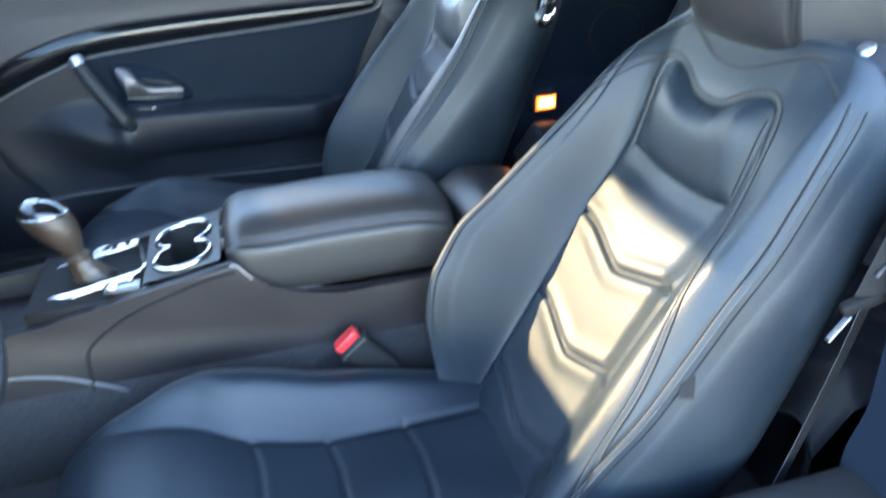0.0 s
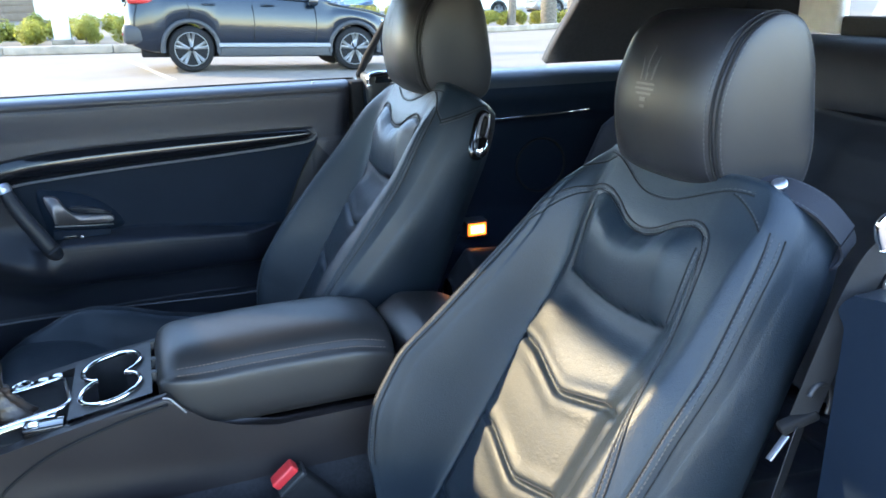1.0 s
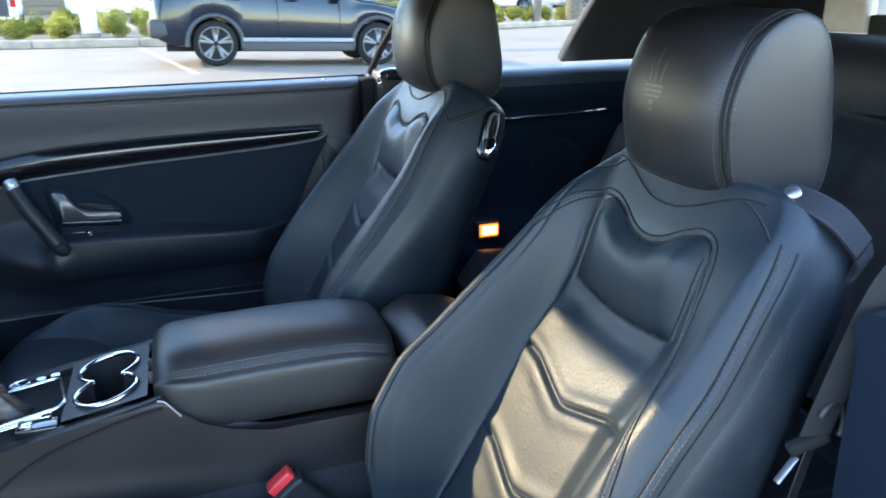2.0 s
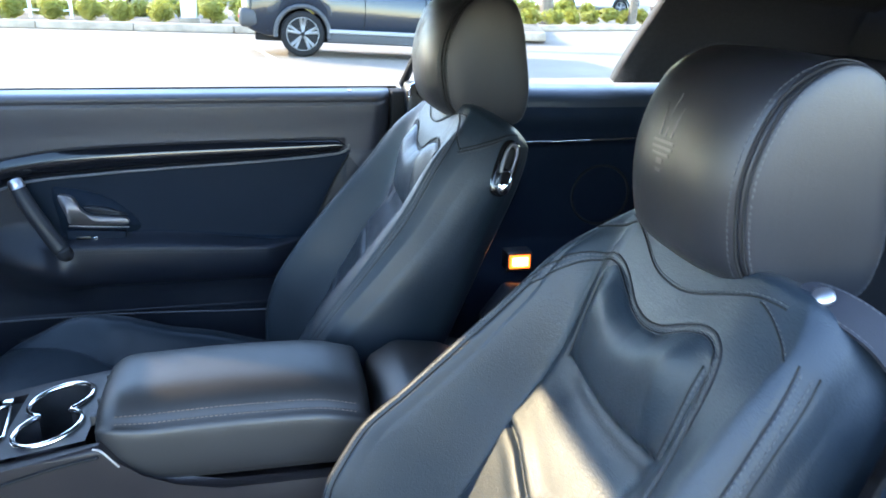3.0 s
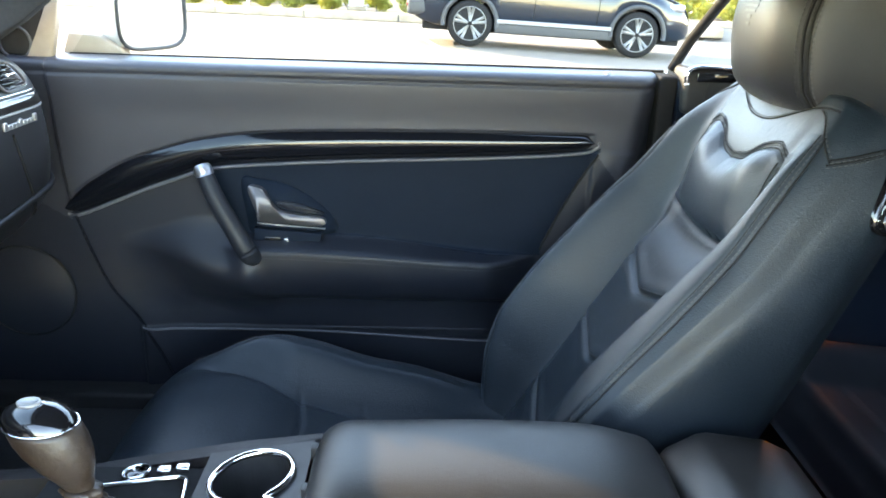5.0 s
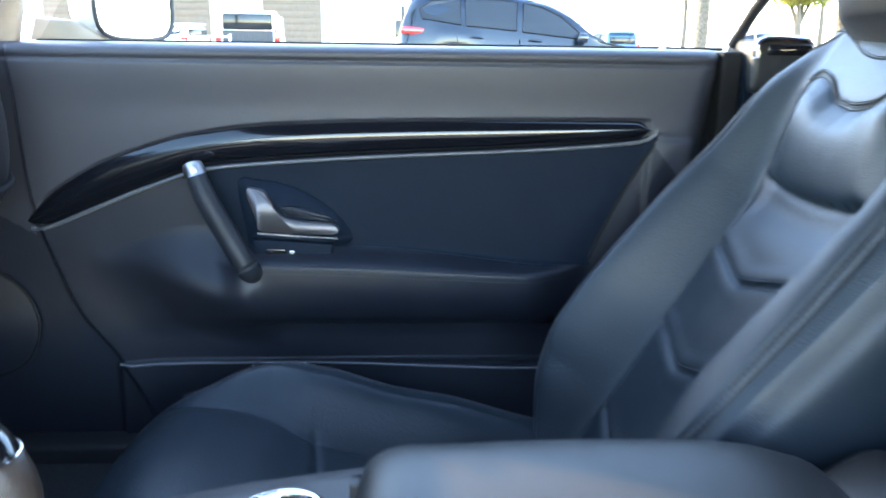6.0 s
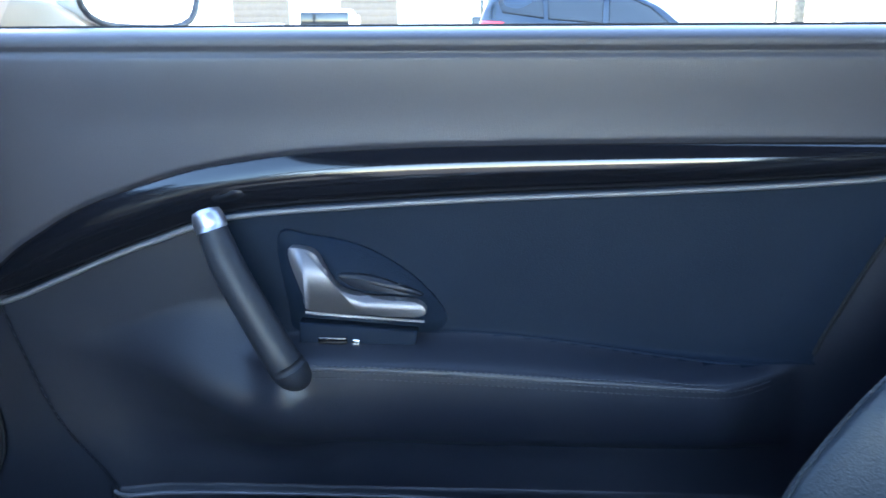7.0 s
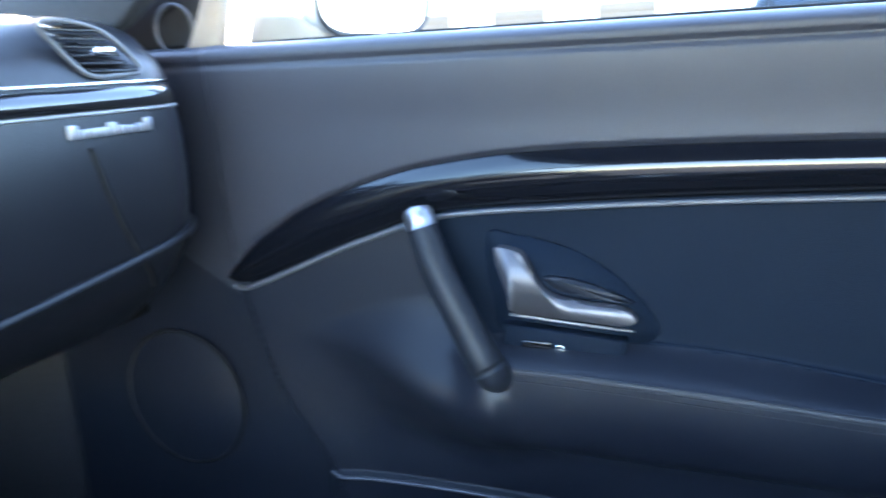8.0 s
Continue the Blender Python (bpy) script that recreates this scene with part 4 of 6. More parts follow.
def build_roof():
    xs = np.linspace(-0.45, 1.72, 45)
    ys = np.linspace(-1, 1, 33)
    crown = pchip([(-0.45, 1.255), (-0.1, 1.300), (0.4, 1.315), (0.9, 1.300), (1.3, 1.285), (1.72, 1.255)])
    half = pchip([(-0.45, 0.60), (0.3, 0.635), (0.9, 0.63), (1.72, 0.57)])
    outer = np.array([[(x, u * half(x), crown(x) - 0.075 * abs(u) ** 2.6) for u in ys] for x in xs])
    inner = outer.copy()
    inner[:, :, 2] -= 0.03
    inner[:, :, 1] *= 0.985
    nu, nv = outer.shape[:2]
    verts = outer.reshape(-1, 3).tolist() + inner.reshape(-1, 3).tolist()
    faces = grid_faces(nu, nv) + [f[::-1] for f in grid_faces(nu, nv, start=nu * nv)]
    rim = [i * nv for i in range(nu)] + [(nu - 1) * nv + j for j in range(1, nv)] + [i * nv + nv - 1 for i in range(nu - 2, -1, -1)] + [j for j in range(nv - 2, 0, -1)]
    o = nu * nv
    for k in range(len(rim)):
        a, b = rim[k], rim[(k + 1) % len(rim)]
        faces.append((a, b, b + o, a + o))
    structure("roof", mesh_data(verts, faces), CLOTH, "closed black cloth convertible roof", "roof")
    # cloth quarters behind the small side windows
    for s, nm in ((1, "right"), (-1, "left")):
        front = spline([(1.108, s * 0.755, 0.955), (1.118, s * 0.748, 0.985), (1.135, s * 0.72, 1.04), (1.165, s * 0.64, 1.155), (1.18, s * 0.60, 1.225)], 16)
        rear = spline([(1.80, s * 0.70, 0.955), (1.79, s * 0.68, 1.0), (1.78, s * 0.65, 1.06), (1.76, s * 0.61, 1.14), (1.74, s * 0.57, 1.20)], 16)
        n = len(front)
        p = []
        for i in range(n):
            row = [front[i].lerp(rear[i], t) for t in np.linspace(0, 1, 12)]
            back = [q + Vector((0.0, s * 0.03, 0.01)) for q in row[::-1]]
            p.append(row + back)
        structure("roof_quarter_" + nm, grid_mesh(p, wrap_v=True, caps=True), CLOTH, "black cloth rear quarter of the roof", "roof quarter")
        structure("roof_rail_" + nm, tube_mesh([(-0.46, s * 0.585, 1.185), (0.0, s * 0.615, 1.215), (0.6, s * 0.63, 1.235), (1.18, s * 0.61, 1.215)], 0.024, 10), CLOTH, "black roof rail lining", "roof rail")
        structure("front_pillar_" + nm, tube_mesh([(-1.28, s * 0.80, 0.92), (-0.95, s * 0.755, 1.035), (-0.70, s * 0.69, 1.115), (-0.45, s * 0.60, 1.20)], 0.036, 12), CLOTH, "black lined windscreen pillar", "pillar")
    lining = [(-0.60, 1.085), (-0.643, 1.052), (-0.703, 1.005), (-0.772, 0.957), (-0.86, 0.93), (-1.2, 0.93), (-1.2, 0.97), (-0.95, 1.062), (-0.72, 1.135), (-0.60, 1.165)]
    structure("pillar_lining_right", prism_mesh(lining, "y", 0.718, 0.745, 0.008), CLOTH, "black lining inside the windscreen pillar", "pillar lining")
    structure("screen_header", box_mesh(-0.50, -0.40, -0.60, 0.60, 1.19, 1.25, 0.015), CLOTH, "black windscreen header", "header")
    p = [[Vector((-1.27 + 0.8 * j / 8, (0.80 - 0.21 * j / 8) * u, 0.94 + 0.285 * j / 8 + 0.03 * (1 - u * u))) for j in range(9)] for u in np.linspace(-1, 1, 17)]
    ob = structure("windscreen", grid_mesh(p), SCREEN_GLASS, "faintly tinted windscreen glass", "windscreen")
    ob.visible_shadow = False
    for s, nm in ((1, "right"), (-1, "left")):
        structure("rear_cloth_" + nm, box_mesh(1.735, 1.765, min(s * 0.414, s * 0.66), max(s * 0.414, s * 0.66), 1.0, 1.235, 0.008), CLOTH, "black cloth beside the rear window", "roof panel")
    structure("rear_cloth_low", box_mesh(1.735, 1.765, -0.26, 0.26, 1.0, 1.085, 0.008), CLOTH, "black cloth under the rear window", "roof panel")
    for s, nm in ((1, "right"), (-1, "left")):
        structure("rear_window_post_" + nm, box_mesh(1.728, 1.768, min(s * 0.262, s * 0.412), max(s * 0.262, s * 0.412), 1.036, 1.232, 0.012), material("pale_window_post", (0.78, 0.76, 0.72), 0.5, noise_scale=30, noise_mix=0.1), "pale post beside the rear window", "window post")
    p = [[Vector((1.75, 0.261 * u, 1.08 + 0.15 * j / 6)) for j in range(7)] for u in np.linspace(-1, 1, 9)]
    ob = structure("rear_window", grid_mesh(p), GLASS, "clear rear window glass", "window")
    ob.visible_shadow = False
    p = [[Vector((0.56 + 0.545 * i / 8 + 0.12 * (j / 8) * (1 - i / 8) + 0.07 * (j / 8) * (i / 8), 0.845 - 0.10 * i / 8 - 0.20 * (j / 8) ** 1.3 + 0.10 * (i / 8) * (j / 8), 0.945 + 0.29 * j / 8)) for j in range(9)] for i in range(9)]
    ob = structure("quarter_window", grid_mesh(p), GLASS, "clear rear quarter glass", "window")
    ob.visible_shadow = False


build_roof()


def build_quarter(s, name, x_front=0.545, shift=0.0, top=0.905, skin=DOOR_LOW):
    """Trim beside the rear seats, with its padded top, chrome line and loudspeaker."""
    q = thing(name, (1.1, s * 0.84, 0.2), "black leather rear side trim with a thin chrome line", "side trim", kind="structure")
    xs = np.linspace(x_front, 1.62, 120)
    zs = np.linspace(0.20, top, 90)
    gx, gz = np.meshgrid(xs, zs, indexing="ij")
    gy = 0.800 - shift - 0.07 * smoothstep(0.6, 1.1, gx) * 0.6 + 0.012 * (1 - smoothstep(0.78, 0.80, gz)) - 0.010 * np.exp(-((gz - 0.86) / 0.03) ** 2)
    gy = gy - 0.10 * (1 - smoothstep(0.40, 0.52, gz)) * smoothstep(0.6, 0.9, gx)
    p = np.stack([gx, s * gy, gz], -1)
    rows = [p]
    for k, (dy, dz) in enumerate(((0.006, 0.012), (0.018, 0.024), (0.05, 0.030), (0.10, 0.034))):
        rows.append(np.stack([xs, s * np.minimum(gy[:, -1] + dy, 0.88), np.full_like(xs, top + dz)], -1)[:, None])
    rows.append(np.stack([xs, np.full_like(xs, s * 0.884), np.full_like(xs, top + 0.025)], -1)[:, None])
    rows.append(np.stack([xs, np.full_like(xs, s * 0.884), np.full_like(xs, 0.20)], -1)[:, None])
    me = grid_mesh(np.concatenate(rows, 1), wrap_v=True, caps=True)
    part("trim_panel", me, skin, q)
    me.materials.append(LEATHER)
    for f in me.polygons:
        if f.center.z > top - 0.018 - q.location.z and len(f.vertices) == 4:
            f.material_index = 1
    sharp(q.children[0], 40)
    part("chrome_line", tube_mesh([(0.76, s * 0.770, 0.795), (0.95, s * 0.757, 0.797), (1.15, s * 0.746, 0.803), (1.26, s * 0.745, 0.808)], 0.0035, 8), CHROME, q, "thin chrome line")
    c = Vector((1.10, s * 0.762, 0.640))
    ring = [c + Vector((0.085 * math.cos(w), 0, 0.085 * math.sin(w))) for w in np.linspace(0, 2 * math.pi, 48, endpoint=False)]
    part("speaker_ring", tube_mesh(ring, 0.004, 6, closed=True), RUBBER, q)
    return q


quarter = build_quarter(1, "rear_side_trim_right")
quarter_left = build_quarter(-1, "rear_side_trim_left", 0.685, 0.045, 0.80, DOOR_LOW)


def build_courtesy_lamp():
    c = thing("courtesy_lamp", (0.845, 0.69, 0.46), "small lit amber courtesy lamp low in the rear side trim", "lamp")
    part("lamp_housing", box_mesh(0.810, 0.884, 0.690, 0.74, 0.450, 0.506, 0.005), PLASTIC, c)
    lens = part("lamp_lens", box_mesh(0.817, 0.877, 0.685, 0.692, 0.459, 0.498, 0.003), LAMP_RIM, c, "orange lamp lens")
    part("lamp_bulb_window", box_mesh(0.824, 0.871, 0.6835, 0.688, 0.466, 0.493, 0.004), LAMP_GLOW, lens, "glowing amber centre")
    return c


build_courtesy_lamp()


# ---------------------------------------------------------------- centre console
def build_console():
    c = thing("centre_console", (0.0, 0.0, 0.30), "black leather centre console with a silver cup holder ring", "console")
    # long body with sloping top edges
    side = [(-0.95, 0.30), (-0.95, 0.46), (-0.60, 0.452), (-0.40, 0.470), (-0.334, 0.484), (-0.20, 0.510), (-0.075, 0.532), (-0.055, 0.508), (-0.02, 0.466), (0.03, 0.444), (0.10, 0.438), (0.30, 0.438), (0.50, 0.45), (0.52, 0.30)]
    part("console_body", prism_mesh([(x, min(z, 0.415)) for x, z in side], "y", -0.112, 0.112), CONSOLE_SKIN, c)
    for y0, y1 in ((-0.135, -0.110), (0.110, 0.135)):
        sharp(part("side_panel", prism_mesh(side, "y", y0, y1, 0.010, 4), CONSOLE_SKIN, c), 40)
    line = spline([(-0.075, -0.1375, 0.518), (-0.15, -0.1375, 0.503), (-0.25, -0.1375, 0.472), (-0.32, -0.1375, 0.432), (-0.345, -0.1375, 0.40), (-0.35, -0.1375, 0.33)], 40)
    part("panel_joint", tube_mesh(line, 0.003, 6), RUBBER, c)
    line2 = spline([(-0.9, -0.1375, 0.385), (-0.55, -0.1375, 0.388), (-0.42, -0.1375, 0.375), (-0.33, -0.1375, 0.335), (-0.28, -0.1375, 0.305)], 40)
    part("panel_lip", tube_mesh(line2, 0.003, 6), PIPING, c)
    part("panel_end_edge", tube_mesh(spline([(-0.082, -0.137, 0.5325), (-0.070, -0.138, 0.528), (-0.058, -0.138, 0.512), (-0.048, -0.138, 0.498)], 18), 0.0016, 8), SATIN_TRIM, c, "bright end edge of the side panel")
    # armrest lid: a padded, rounded box with its sewn seam
    xs = np.linspace(0, 1, 60)
    loop = []
    for k in range(64):
        w = 2 * math.pi * k / 64
        cx, cz = math.cos(w), math.sin(w)
        s = (abs(cx) ** 3.6 + abs(cz) ** 3.6) ** (-1 / 3.6)
        loop.append((cx * s, cz * s))
    def lid_at(t, u, v):
        endk = math.sqrt(max(0.0, 1 - max(0, 1 - t / 0.11) ** 2.2)) * math.sqrt(max(0.0, 1 - max(0, (t - 0.95) / 0.05) ** 2.2))
        low = 0.470 - 0.042 * float(smoothstep(0.02, 0.22, t))
        top = 0.577 + 0.008 * math.sin(math.pi * t) - 0.016 * float(smoothstep(0.70, 1.0, t)) ** 2
        z = (low + top) / 2 + v * (top - low) / 2 * (0.45 + 0.55 * endk)
        if v > 0.6:
            z += 0.010 * (1 - u * u) - 0.010 * (max(0, abs(u) - 0.45) / 0.55) ** 2
        return (-0.088 + 0.428 * t, u * 0.122 * (0.74 + 0.26 * endk), z)
    p = [[lid_at(t, u, v) for u, v in loop] for t in xs]
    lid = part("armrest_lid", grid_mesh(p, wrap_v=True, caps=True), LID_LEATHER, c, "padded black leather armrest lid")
    for s in (-1, 1):
        for v in (0.80, 0.70):
            u = (1 - v ** 3.6) ** (1 / 3.6)
            pts = [lid_at(t, s * u * 1.008, v * 1.006) for t in np.linspace(0.08, 0.945, 60)]
            part("lid_seam", stitch_mesh(pts, 0.0010), THREAD_TAN, lid)
    # rear block behind the lid
    rb = [(0.350, 0.40), (0.352, 0.515), (0.362, 0.530), (0.400, 0.553), (0.414, 0.556), (0.49, 0.546), (0.525, 0.530), (0.553, 0.47), (0.56, 0.36)]
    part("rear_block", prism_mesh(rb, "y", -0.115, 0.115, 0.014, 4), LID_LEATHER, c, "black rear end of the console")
    # cup holder plate with a figure-eight chrome ring
    def top_z(x):
        return 0.536 + 0.165 * (x + 0.075)
    r = 0.050
    pts = []
    for cy, a0, a1 in ((0.0445, -60, 240), (-0.0445, 120, 420)):
        for w in np.linspace(radians(a0), radians(a1), 44):
            pts.append((-0.165 + r * math.cos(w), -0.006 + cy + r * math.sin(w)))
    loop3 = [(x, y, top_z(x) + 0.004) for x, y in pts]
    plate = [(-0.232, -0.112), (-0.097, -0.112), (-0.097, 0.105), (-0.232, 0.105)]
    bm = bmesh.new()
    outer = [bm.verts.new((x, y, top_z(x) + 0.001)) for x, y in plate]
    inner = [bm.verts.new((x, y, top_z(x) + 0.001)) for x, y in pts]
    edges = [bm.edges.new((outer[k], outer[(k + 1) % 4])) for k in range(4)] + [bm.edges.new((inner[k], inner[(k + 1) % len(inner)])) for k in range(len(inner))]
    bmesh.ops.triangle_fill(bm, edges=edges, use_beauty=True)
    deep = [bm.verts.new((v.co.x, v.co.y, 0.425)) for v in inner]
    for k in range(len(inner)):
        j = (k + 1) % len(inner)
        bm.faces.new((inner[k], inner[j], deep[j], deep[k]))
    bm.faces.new(deep)
    holder = part("cup_holder", bm_mesh(bm, False), PLASTIC, c, "satin black twin cup holder")
    part("chrome_ring", tube_mesh(loop3, 0.0048, 10, closed=True), CHROME, holder, "figure-eight chrome ring")
    # selector gate
    def gate_edge(x, y, lift=0.004):
        return (x, y, top_z(x) + lift)
    corner = [(-0.232 - 0.022 + 0.022 * math.sin(w), -0.066 + 0.022 - 0.022 * math.cos(w)) for w in np.linspace(0, math.pi / 2, 8)]
    corner += [(-0.246 - 0.016 + 0.016 * math.cos(w), 0.040 + 0.016 * math.sin(w)) for w in np.linspace(0, math.pi / 2, 7)]
    gp = [gate_edge(-0.43, -0.066)] + [gate_edge(x, y) for x, y in corner] + [gate_edge(-0.43, 0.058)]
    part("gate_plate", prism_mesh([(-0.43, -0.112), (-0.236, -0.112), (-0.236, 0.105), (-0.43, 0.105)], "z", 0.455, 0.490, 0.004), RUBBER, c)
    part("gate_ring", tube_mesh(gp, 0.0034, 8), CHROME, c, "chrome selector surround")
    part("gate_bar", grid_mesh([[gate_edge(x, -0.066, 0.0055), gate_edge(x, -0.076, 0.0035), gate_edge(x, -0.079, -0.004), gate_edge(x, -0.066, -0.006)] for x in np.linspace(-0.43, -0.250, 12)], wrap_v=True, caps=True), CHROME, c, "broad chrome edge of the selector gate")
    ring = [(-0.322 + 0.017 * math.cos(w), 0.082 + 0.014 * math.sin(w)) for w in np.linspace(0, 2 * math.pi, 32, endpoint=False)]
    button = part("start_button", tube_mesh([gate_edge(x, y, 0.002) for x, y in ring], 0.0024, 8, closed=True), CHROME, c, "chrome ringed button")
    part("button_face", prism_mesh([(x * 0.86 - 0.045, y * 0.86 + 0.0115) for x, y in ring], "z", top_z(-0.322) - 0.008, top_z(-0.322) + 0.001, 0.002), GLOSS_BLACK, button)
    for x in (-0.286, -0.262):
        part("toggle_switch", box_mesh(x - 0.009, x + 0.009, 0.076, 0.090, top_z(x) - 0.006, top_z(x) + 0.004, 0.003), CHROME, c, "small chrome toggle")
    part("console_button", box_mesh(-0.292, -0.275, -0.108, -0.092, 0.50, 0.513, 0.003), CHROME, c)
    part("button_plate", box_mesh(-0.30, -0.238, -0.112, -0.075, 0.488, 0.506, 0.003), GLOSS_BLACK, c)
    for dy in (-0.075, -0.02, 0.06):
        part("hinge_bracket", box_mesh(-0.096, -0.086, dy, dy + 0.014, 0.535, 0.552, 0.002), PLASTIC, c)
    return c


console = build_console()


def build_selector():
    s = thing("gear_selector", (-0.33, -0.01, 0.48), "leather gear selector with a gloss black and chrome top", "gear selector")
    def lathe(profile, centre, tilt, n=28, flat=0.78, folds=0.0):
        rows = []
        for r, h in profile:
            r = r * (1 + folds * math.sin(3 * h / 0.01) * 0.5) if folds else r
            rows.append([Vector((centre[0] + h * tilt[0] + r * math.cos(w) * (1 + folds * math.sin(7 * w + 60 * h)), centre[1] + h * tilt[1] + flat * r * math.sin(w), centre[2] + h)) for w in np.linspace(0, 2 * math.pi, n, endpoint=False)])
        return grid_mesh(rows, wrap_v=True, caps=True)
    t = (-0.42, 0.05)
    part("boot", lathe([(0.034, 0.0), (0.035, 0.005), (0.033, 0.012), (0.031, 0.018), (0.026, 0.024), (0.027, 0.029), (0.022, 0.034), (0.023, 0.039), (0.0175, 0.044), (0.021, 0.049), (0.0235, 0.054), (0.019, 0.057)], (-0.325, -0.012, 0.487), t, 64, 0.8, 0.10), LEATHER_CREASED, s, "gathered leather boot")
    part("knob", lathe([(0.014, 0.046), (0.016, 0.056), (0.023, 0.070), (0.032, 0.086), (0.0385, 0.104), (0.041, 0.120), (0.0405, 0.130), (0.039, 0.138)], (-0.325, -0.012, 0.487), t), LEATHER_CREASED, s, "brown-black leather knob")
    part("knob_top", lathe([(0.0395, 0.132), (0.0395, 0.139), (0.036, 0.150), (0.026, 0.158), (0.010, 0.162), (0.002, 0.1625)], (-0.325, -0.012, 0.487), t), GLOSS_BLACK, s, "gloss black cap")
    part("knob_ring", tube_mesh([Vector((-0.325 - 0.42 * 0.137 + 0.040 * math.cos(w), -0.012 + 0.031 * math.sin(w) + 0.007, 0.487 + 0.137)) for w in np.linspace(0, 2 * math.pi, 36, endpoint=False)], 0.0014, 8, closed=True), CHROME, s)
    part("knob_badge", lathe([(0.0125, 0.1605), (0.0125, 0.1632), (0.0105, 0.1640), (0.0095, 0.1634), (0.001, 0.1636)], (-0.325, -0.012, 0.487), t, 28, 0.86), SATIN_TRIM, s, "round silver badge")
    return s


build_selector()


# ---------------------------------------------------------------- dashboard
def build_dash():
    d = thing("dashboard", (-0.9, 0.0, 0.45), "black leather dashboard with an air vent and glovebox", "dashboard")
    # section from the top back edge, over the brow, down the face to the knee edge
    prof = spline([(-1.28, 0, 0.925), (-1.05, 0, 0.955), (-0.85, 0, 0.968), (-0.735, 0, 0.958), (-0.685, 0, 0.925), (-0.664, 0, 0.885), (-0.655, 0, 0.84), (-0.652, 0, 0.79), (-0.656, 0, 0.745), (-0.668, 0, 0.700), (-0.70, 0, 0.655), (-0.77, 0, 0.60), (-0.90, 0, 0.56)], 90)
    ys = np.concatenate([np.linspace(-0.74, 0.62, 60), 0.62 + 0.135 * np.sin(np.linspace(0.05, 1, 24) * math.pi / 2)])
    rows = []
    for y in ys:
        k = max(0.0, (y - 0.62) / 0.135)
        pull = 1 - math.sqrt(max(0.0, 1 - min(k, 1) ** 2.2))
        row = []
        for q in prof:
            x = q.x - 0.16 * pull * float(smoothstep(-1.2, -0.75, q.x))
            z = q.z - 0.030 * pull * float(smoothstep(0.88, 0.96, q.z)) + 0.05 * pull * float(smoothstep(0.75, 0.60, q.z))
            row.append((x, y, z))
        row += [(-1.25, y, 0.56)]
        rows.append(row)
    part("dash_body", grid_mesh(rows, wrap_v=True, caps=True), LEATHER_SMOOTH, d, "black leather dash body")
    # gloss strip and chrome line across the face
    def face(y, z):
        k = max(0.0, (y - 0.62) / 0.135)
        pull = 1 - math.sqrt(max(0.0, 1 - min(k, 1) ** 2.2))
        xs = [q.x for q in prof[30:]]
        zs = [q.z for q in prof[30:]]
        return float(np.interp(-z, [-v for v in zs], xs)) - 0.16 * pull
    yy = list(np.linspace(0.0, 0.735, 48))
    p = [[(face(y, z) + dx, y, z) for z, dx in ((0.888, 0.001), (0.887, 0.004), (0.870, 0.005), (0.866, 0.001))] for y in yy]
    part("dash_strip", grid_mesh(p), GLOSS_BLACK, d, "gloss black strip")
    part("strip_line", tube_mesh([(face(y, 0.892) + 0.001, y, 0.892) for y in yy], 0.002, 6), CHROME, d)
    part("strip_line", tube_mesh([(face(y, 0.864) + 0.001, y, 0.864) for y in yy], 0.002, 6), SATIN_TRIM, d)
    # glovebox joints
    j1 = [(face(y, z) + 0.0005, y, z) for y, z in [(0.535 + 0.10 * t - 0.02 * math.sin(math.pi * t), 0.832 - 0.17 * t) for t in np.linspace(0, 1, 24)]]
    part("glovebox_joint", tube_mesh(j1, 0.003, 6), RUBBER, d)
    low = [(face(y, z) + 0.004, y, z) for y, z in [(0.1 + 0.63 * t, 0.665 + 0.062 * t ** 1.5) for t in np.linspace(0, 1, 40)]]
    part("glovebox_lip", tube_mesh(low, 0.006, 8), LEATHER_SMOOTH, d)
    # script badge as small plain bars
    for k in range(9):
        y = 0.512 + 0.0125 * k
        hgt = (0.014, 0.009, 0.009, 0.009, 0.013, 0.009, 0.008, 0.009, 0.014)[k]
        part("badge_bar", box_mesh(face(y, 0.845) - 0.001, face(y, 0.845) + 0.003, y, y + 0.0105, 0.841, 0.841 + hgt, 0.001), ALUMINIUM, d)
    # end vent with slats
    vent = [Vector((face(0.50, 0.945), 0.503, 0.947)), Vector((face(0.62, 0.905), 0.628, 0.905))]
    frame_pts = [(face(y, z) + 0.003, y, z) for y, z in [(0.515, 0.949), (0.558, 0.951), (0.600, 0.938), (0.632, 0.906), (0.600, 0.900), (0.560, 0.901), (0.535, 0.925)]]
    v = part("air_vent", tube_mesh(spline(frame_pts, 70, closed=True), 0.0028, 8, closed=True), PIPING, d, "grey framed air vent")
    for k in range(6):
        z = 0.906 + 0.0078 * k
        y0, y1 = 0.560 - 0.008 * k, 0.624 - 0.009 * k
        part("vent_slat", box_mesh(-0.006, 0.006, 0, y1 - y0, -0.0012, 0.0012, 0.0005, turn=pose(face((y0 + y1) / 2, z) + 0.003, y0, z, 0, 25, 0)), GLOSS_BLACK, v)
    part("vent_tab", box_mesh(face(0.585, 0.924) + 0.004, face(0.585, 0.924) + 0.012, 0.572, 0.596, 0.920, 0.928, 0.002), CHROME, v)
    return d


build_dash()


